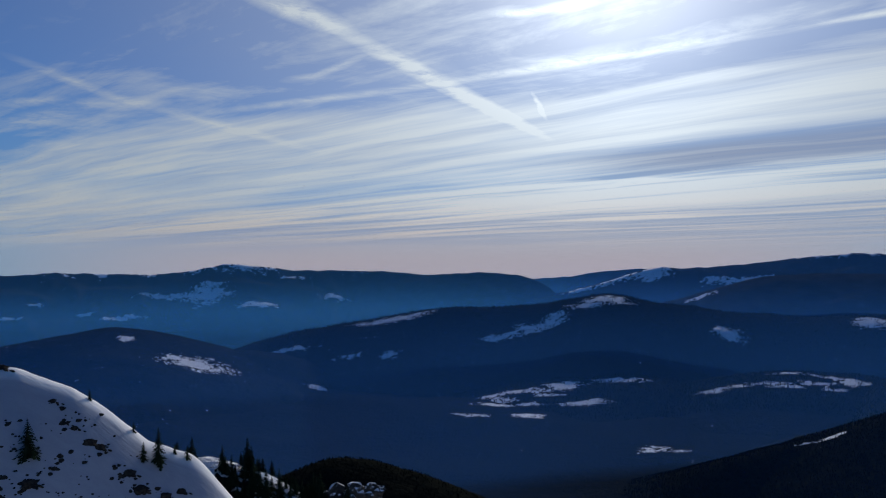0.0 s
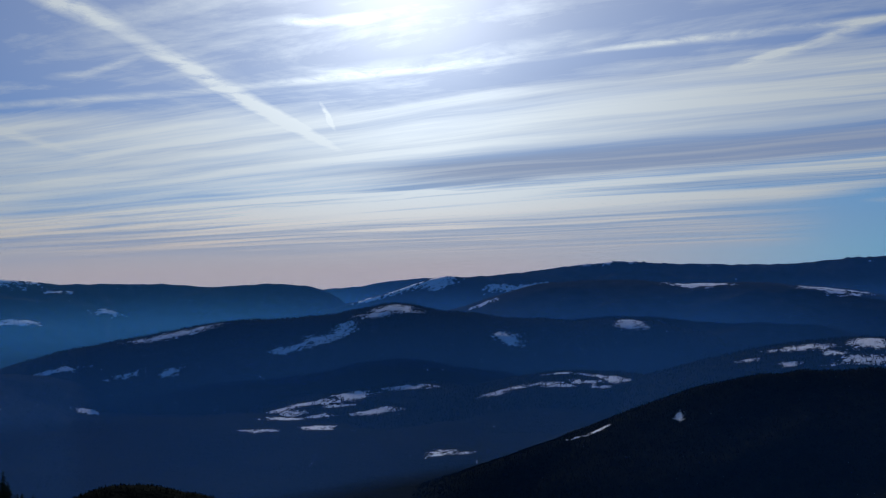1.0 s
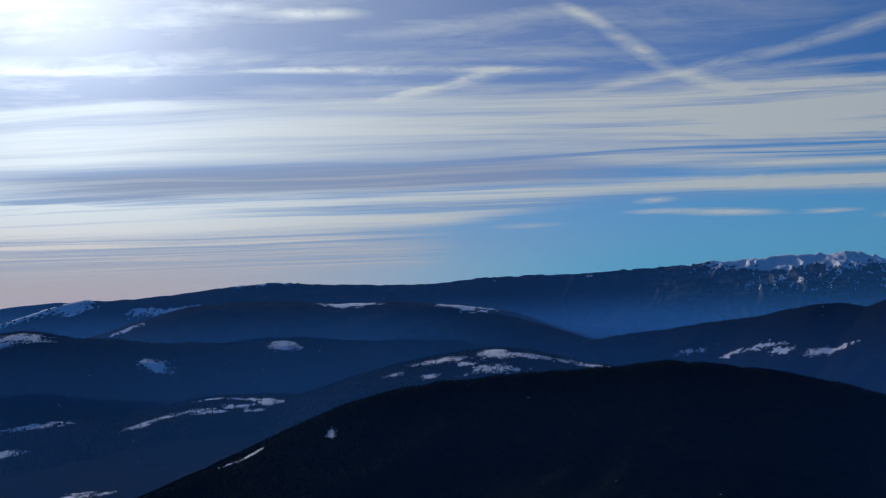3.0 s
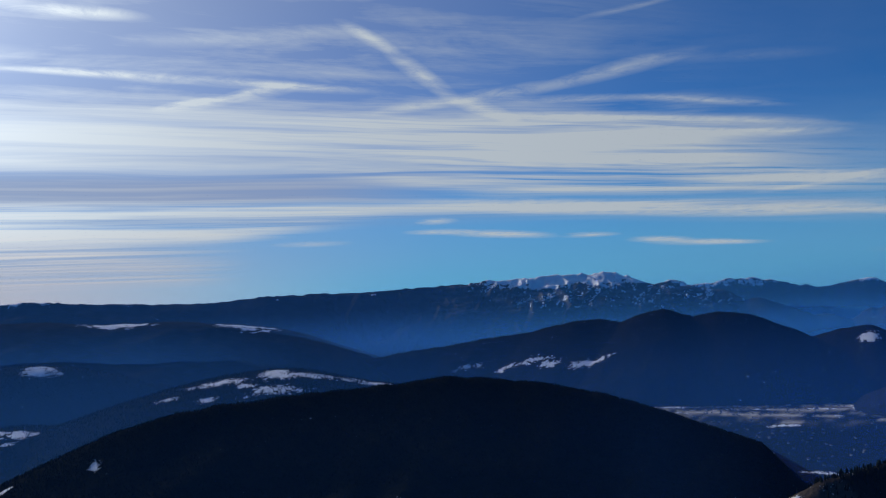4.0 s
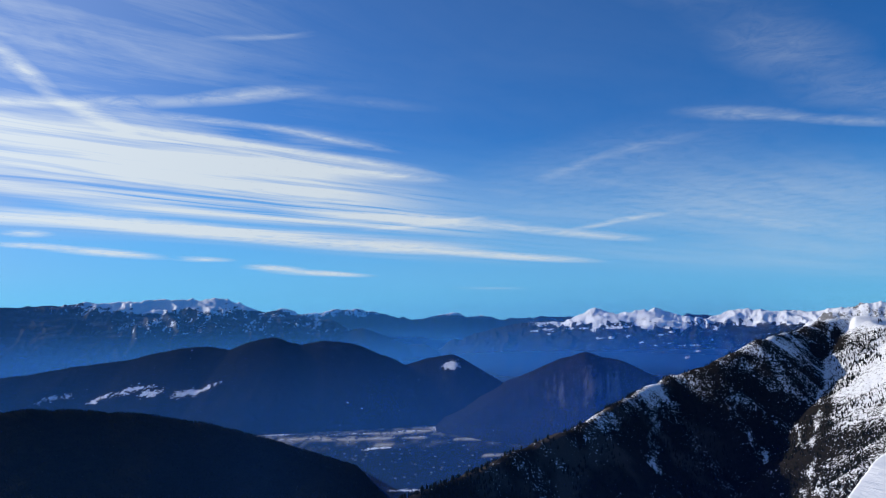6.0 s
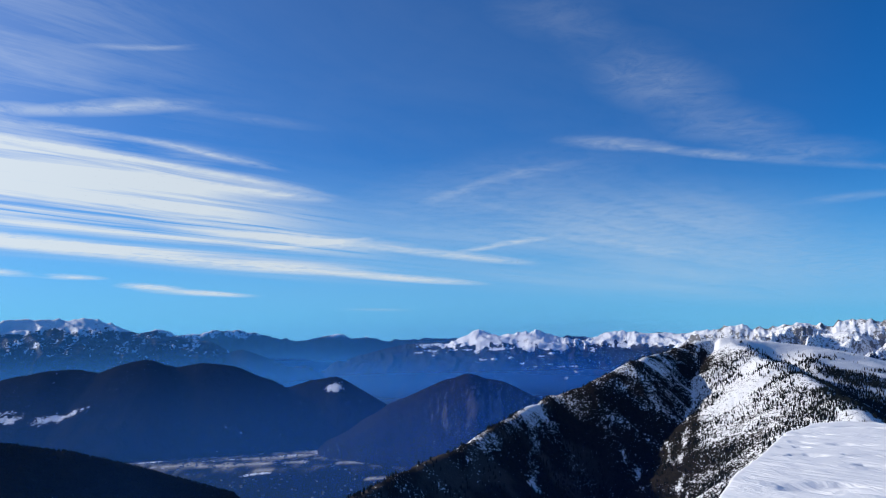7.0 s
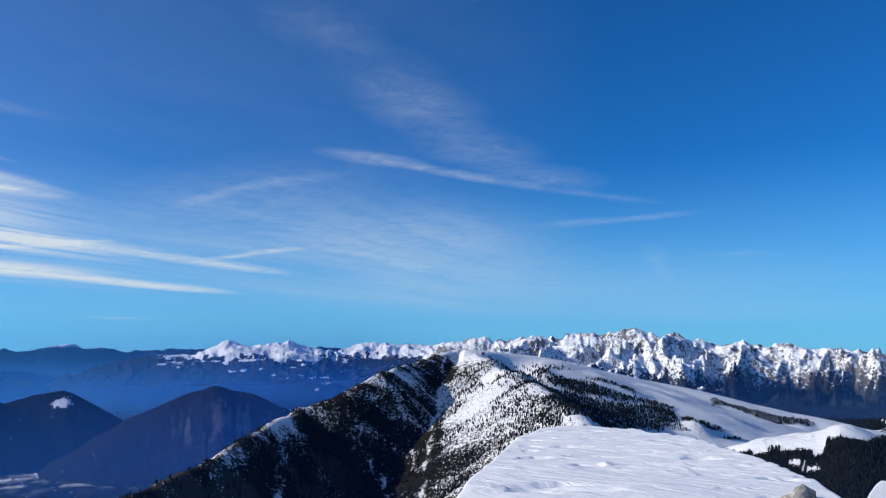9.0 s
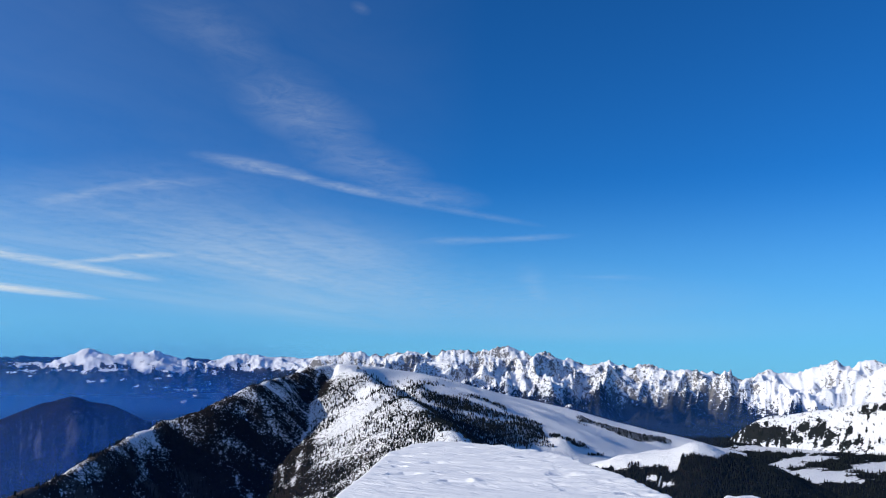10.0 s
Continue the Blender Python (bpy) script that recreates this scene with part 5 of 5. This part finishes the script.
# ---- rocks ----
def boulder(size, seed, flat=0.6, jag=0.35):
    rng = random.Random(seed)
    bm = bmesh.new()
    bmesh.ops.create_icosphere(bm, subdivisions=3, radius=1.0)
    off = Vector((rng.uniform(0, 90), rng.uniform(0, 90), rng.uniform(0, 90)))
    for v in bm.verts:
        d = 1 + jag * noise.noise(v.co * 1.4 + off) + jag * 0.6 * noise.noise(v.co * 3.3 + off) + 0.12 * noise.noise(v.co * 8 + off)
        v.co = Vector((v.co.x * d * size[0], v.co.y * d * size[1], v.co.z * d * size[2] * flat))
    return bm


ROCK_MESHES, DARK_ROCKS, CRAGS = [], [], []
for k in range(6):
    bm = boulder((1.0, 1.0, 1.0), 30 + k, 0.55, 0.45)
    mesh = bpy.data.meshes.new("rock")
    bm.to_mesh(mesh)
    bm.free()
    for kinds, mat in ((ROCK_MESHES, MAT_ROCK), (DARK_ROCKS, MAT_DARK_ROCK), (CRAGS, MAT_CRAG)):
        kinds.append(mesh.copy())
        kinds[-1].materials.append(mat)


def rock_on(key, b, r, size, label, group="", turn=0.0, sink=0.25, tall=0.6, tilt=0.0, kinds=None):
    ob = new("rock", (kinds or ROCK_MESHES)[int(abs(b) * 10 + r) % 6])
    p = at(key, b, r)
    ob.matrix_basis = Matrix.Translation(p - Vector((0, 0, sink * size * tall))) @ Euler((tilt, 0, turn + radians(-b))).to_matrix().to_4x4() @ Matrix.Diagonal((size, size * 0.6, size * tall, 1))
    return tagged(ob, label, "rock", group)


rng = random.Random(21)
for i in range(170):
    b = rng.uniform(-29.5, -15.6)
    el = rng.uniform(-15.5, -8.0)
    crest_el = np.interp(b, [-31.0, -28.5, -25.6, -23.6, -21.2, -18.3, -17.2, -15.5], [-5.68, -5.95, -7.12, -8.71, -10.64, -12.04, -13.59, -15.24])
    if el > crest_el - 0.7 or rng.random() > 0.25 + 0.75 * min(1.0, (crest_el - el) / 6):
        continue
    for k in range(rng.randint(1, 4)):
        size = rng.choice((0.06, 0.09, 0.14, 0.22)) * rng.uniform(0.7, 1.4)
        bb, ee = b + rng.gauss(0, 0.35), el + rng.gauss(0, 0.12)
        rock_on("face", bb, sight("face", bb, ee), size, "dark weathered rock poking out of the snow", "rocks on the snow slope", rng.uniform(-0.5, 0.5), 0.0, rng.uniform(0.3, 0.6), 0.8, DARK_ROCKS)
for b, el, size in ((-27.5, -13.2, 0.6), (-24.0, -11.0, 0.5), (-23.4, -11.4, 0.45), (-21.6, -13.2, 0.5), (-21.0, -14.3, 0.6), (-25.6, -9.6, 0.3), (-26.2, -8.2, 0.3), (-24.9, -10.0, 0.3), (-19.4, -14.8, 0.5), (-18.3, -14.6, 0.4), (-29.1, -5.9, 0.5)):
    for k in range(3):
        rock_on("face", b + 0.3 * k, sight("face", b + 0.3 * k, el - 0.12 * k), size * (1 - 0.25 * k), "dark rock outcrop with dry grass in the snow", "rocks on the snow slope", 0.3 + k, 0.0, 0.5, 0.8, DARK_ROCKS)
for b, size in ((-7.9, 2.3), (-6.4, 2.8), (-5.2, 2.0)):
    ob = rock_on("shoulder", b, 148, size, "snow-capped limestone crag among spruces", "crags", 0.2, 0.0, 1.5, 0.0, CRAGS)
    ob.location.z = EYE - 148 * math.tan(radians(15.0)) - size * 0.75
stone = rock_on("mound", 132.4, 13.0, 0.25, "pale weathered stone lying in wind-blown snow", "", 0.4, 0.1, 1.4)
rock_on("mound", 133.1, 12.9, 0.14, "small pale stone lying in wind-blown snow", "", 1.4, 0.1, 0.9)


# ---- the valley town ----
def house(seed):
    rng = random.Random(seed)
    w, d, h = rng.uniform(3.2, 4.6), rng.uniform(4, 7), rng.uniform(2.4, 3.6)
    home = new("house")
    bm = bmesh.new()
    bmesh.ops.create_cube(bm, size=1.0)
    bmesh.ops.scale(bm, vec=(w, d, h), verts=bm.verts)
    bmesh.ops.translate(bm, vec=(0, 0, h / 2 - 0.5), verts=bm.verts)
    part("wall", bm, MAT_WALL, home)
    bm = bmesh.new()
    e, rise = 0.8, w * 0.3
    pts = [(-w / 2 - e, -d / 2 - e, 0), (w / 2 + e, -d / 2 - e, 0), (0, -d / 2 - e, rise), (-w / 2 - e, d / 2 + e, 0), (w / 2 + e, d / 2 + e, 0), (0, d / 2 + e, rise)]
    v = [bm.verts.new((x, y, z + h - 0.5)) for x, y, z in pts]
    for f in ((0, 1, 2), (3, 5, 4), (0, 2, 5, 3), (1, 4, 5, 2), (0, 3, 4, 1)):
        bm.faces.new([v[i] for i in f])
    part("roof", bm, MAT_ROOF, home)
    return tagged(home, "small pale plastered house with a dark gabled roof", "house", "houses in the valley town")


homes = [house(k) for k in range(4)]
rng = random.Random(5)
spots = []
while len(spots) < 300:
    b = rng.gauss(76, 5.5)
    r = rng.gauss(2540, 80) if rng.random() < 0.6 else rng.gauss(2150, 180)
    if 64 < b < 88 and 1800 < r < 2700:
        spots.append((b, r))
for k, (b, r) in enumerate(spots):
    p = at("ground", b, r, 0.0)
    m = pose(*p, 0, 0, rng.choice((20, 110)) + rng.uniform(-12, 12))
    if k < 4:
        homes[k].matrix_basis = m
    else:
        copy_thing(homes[k % 4], m)
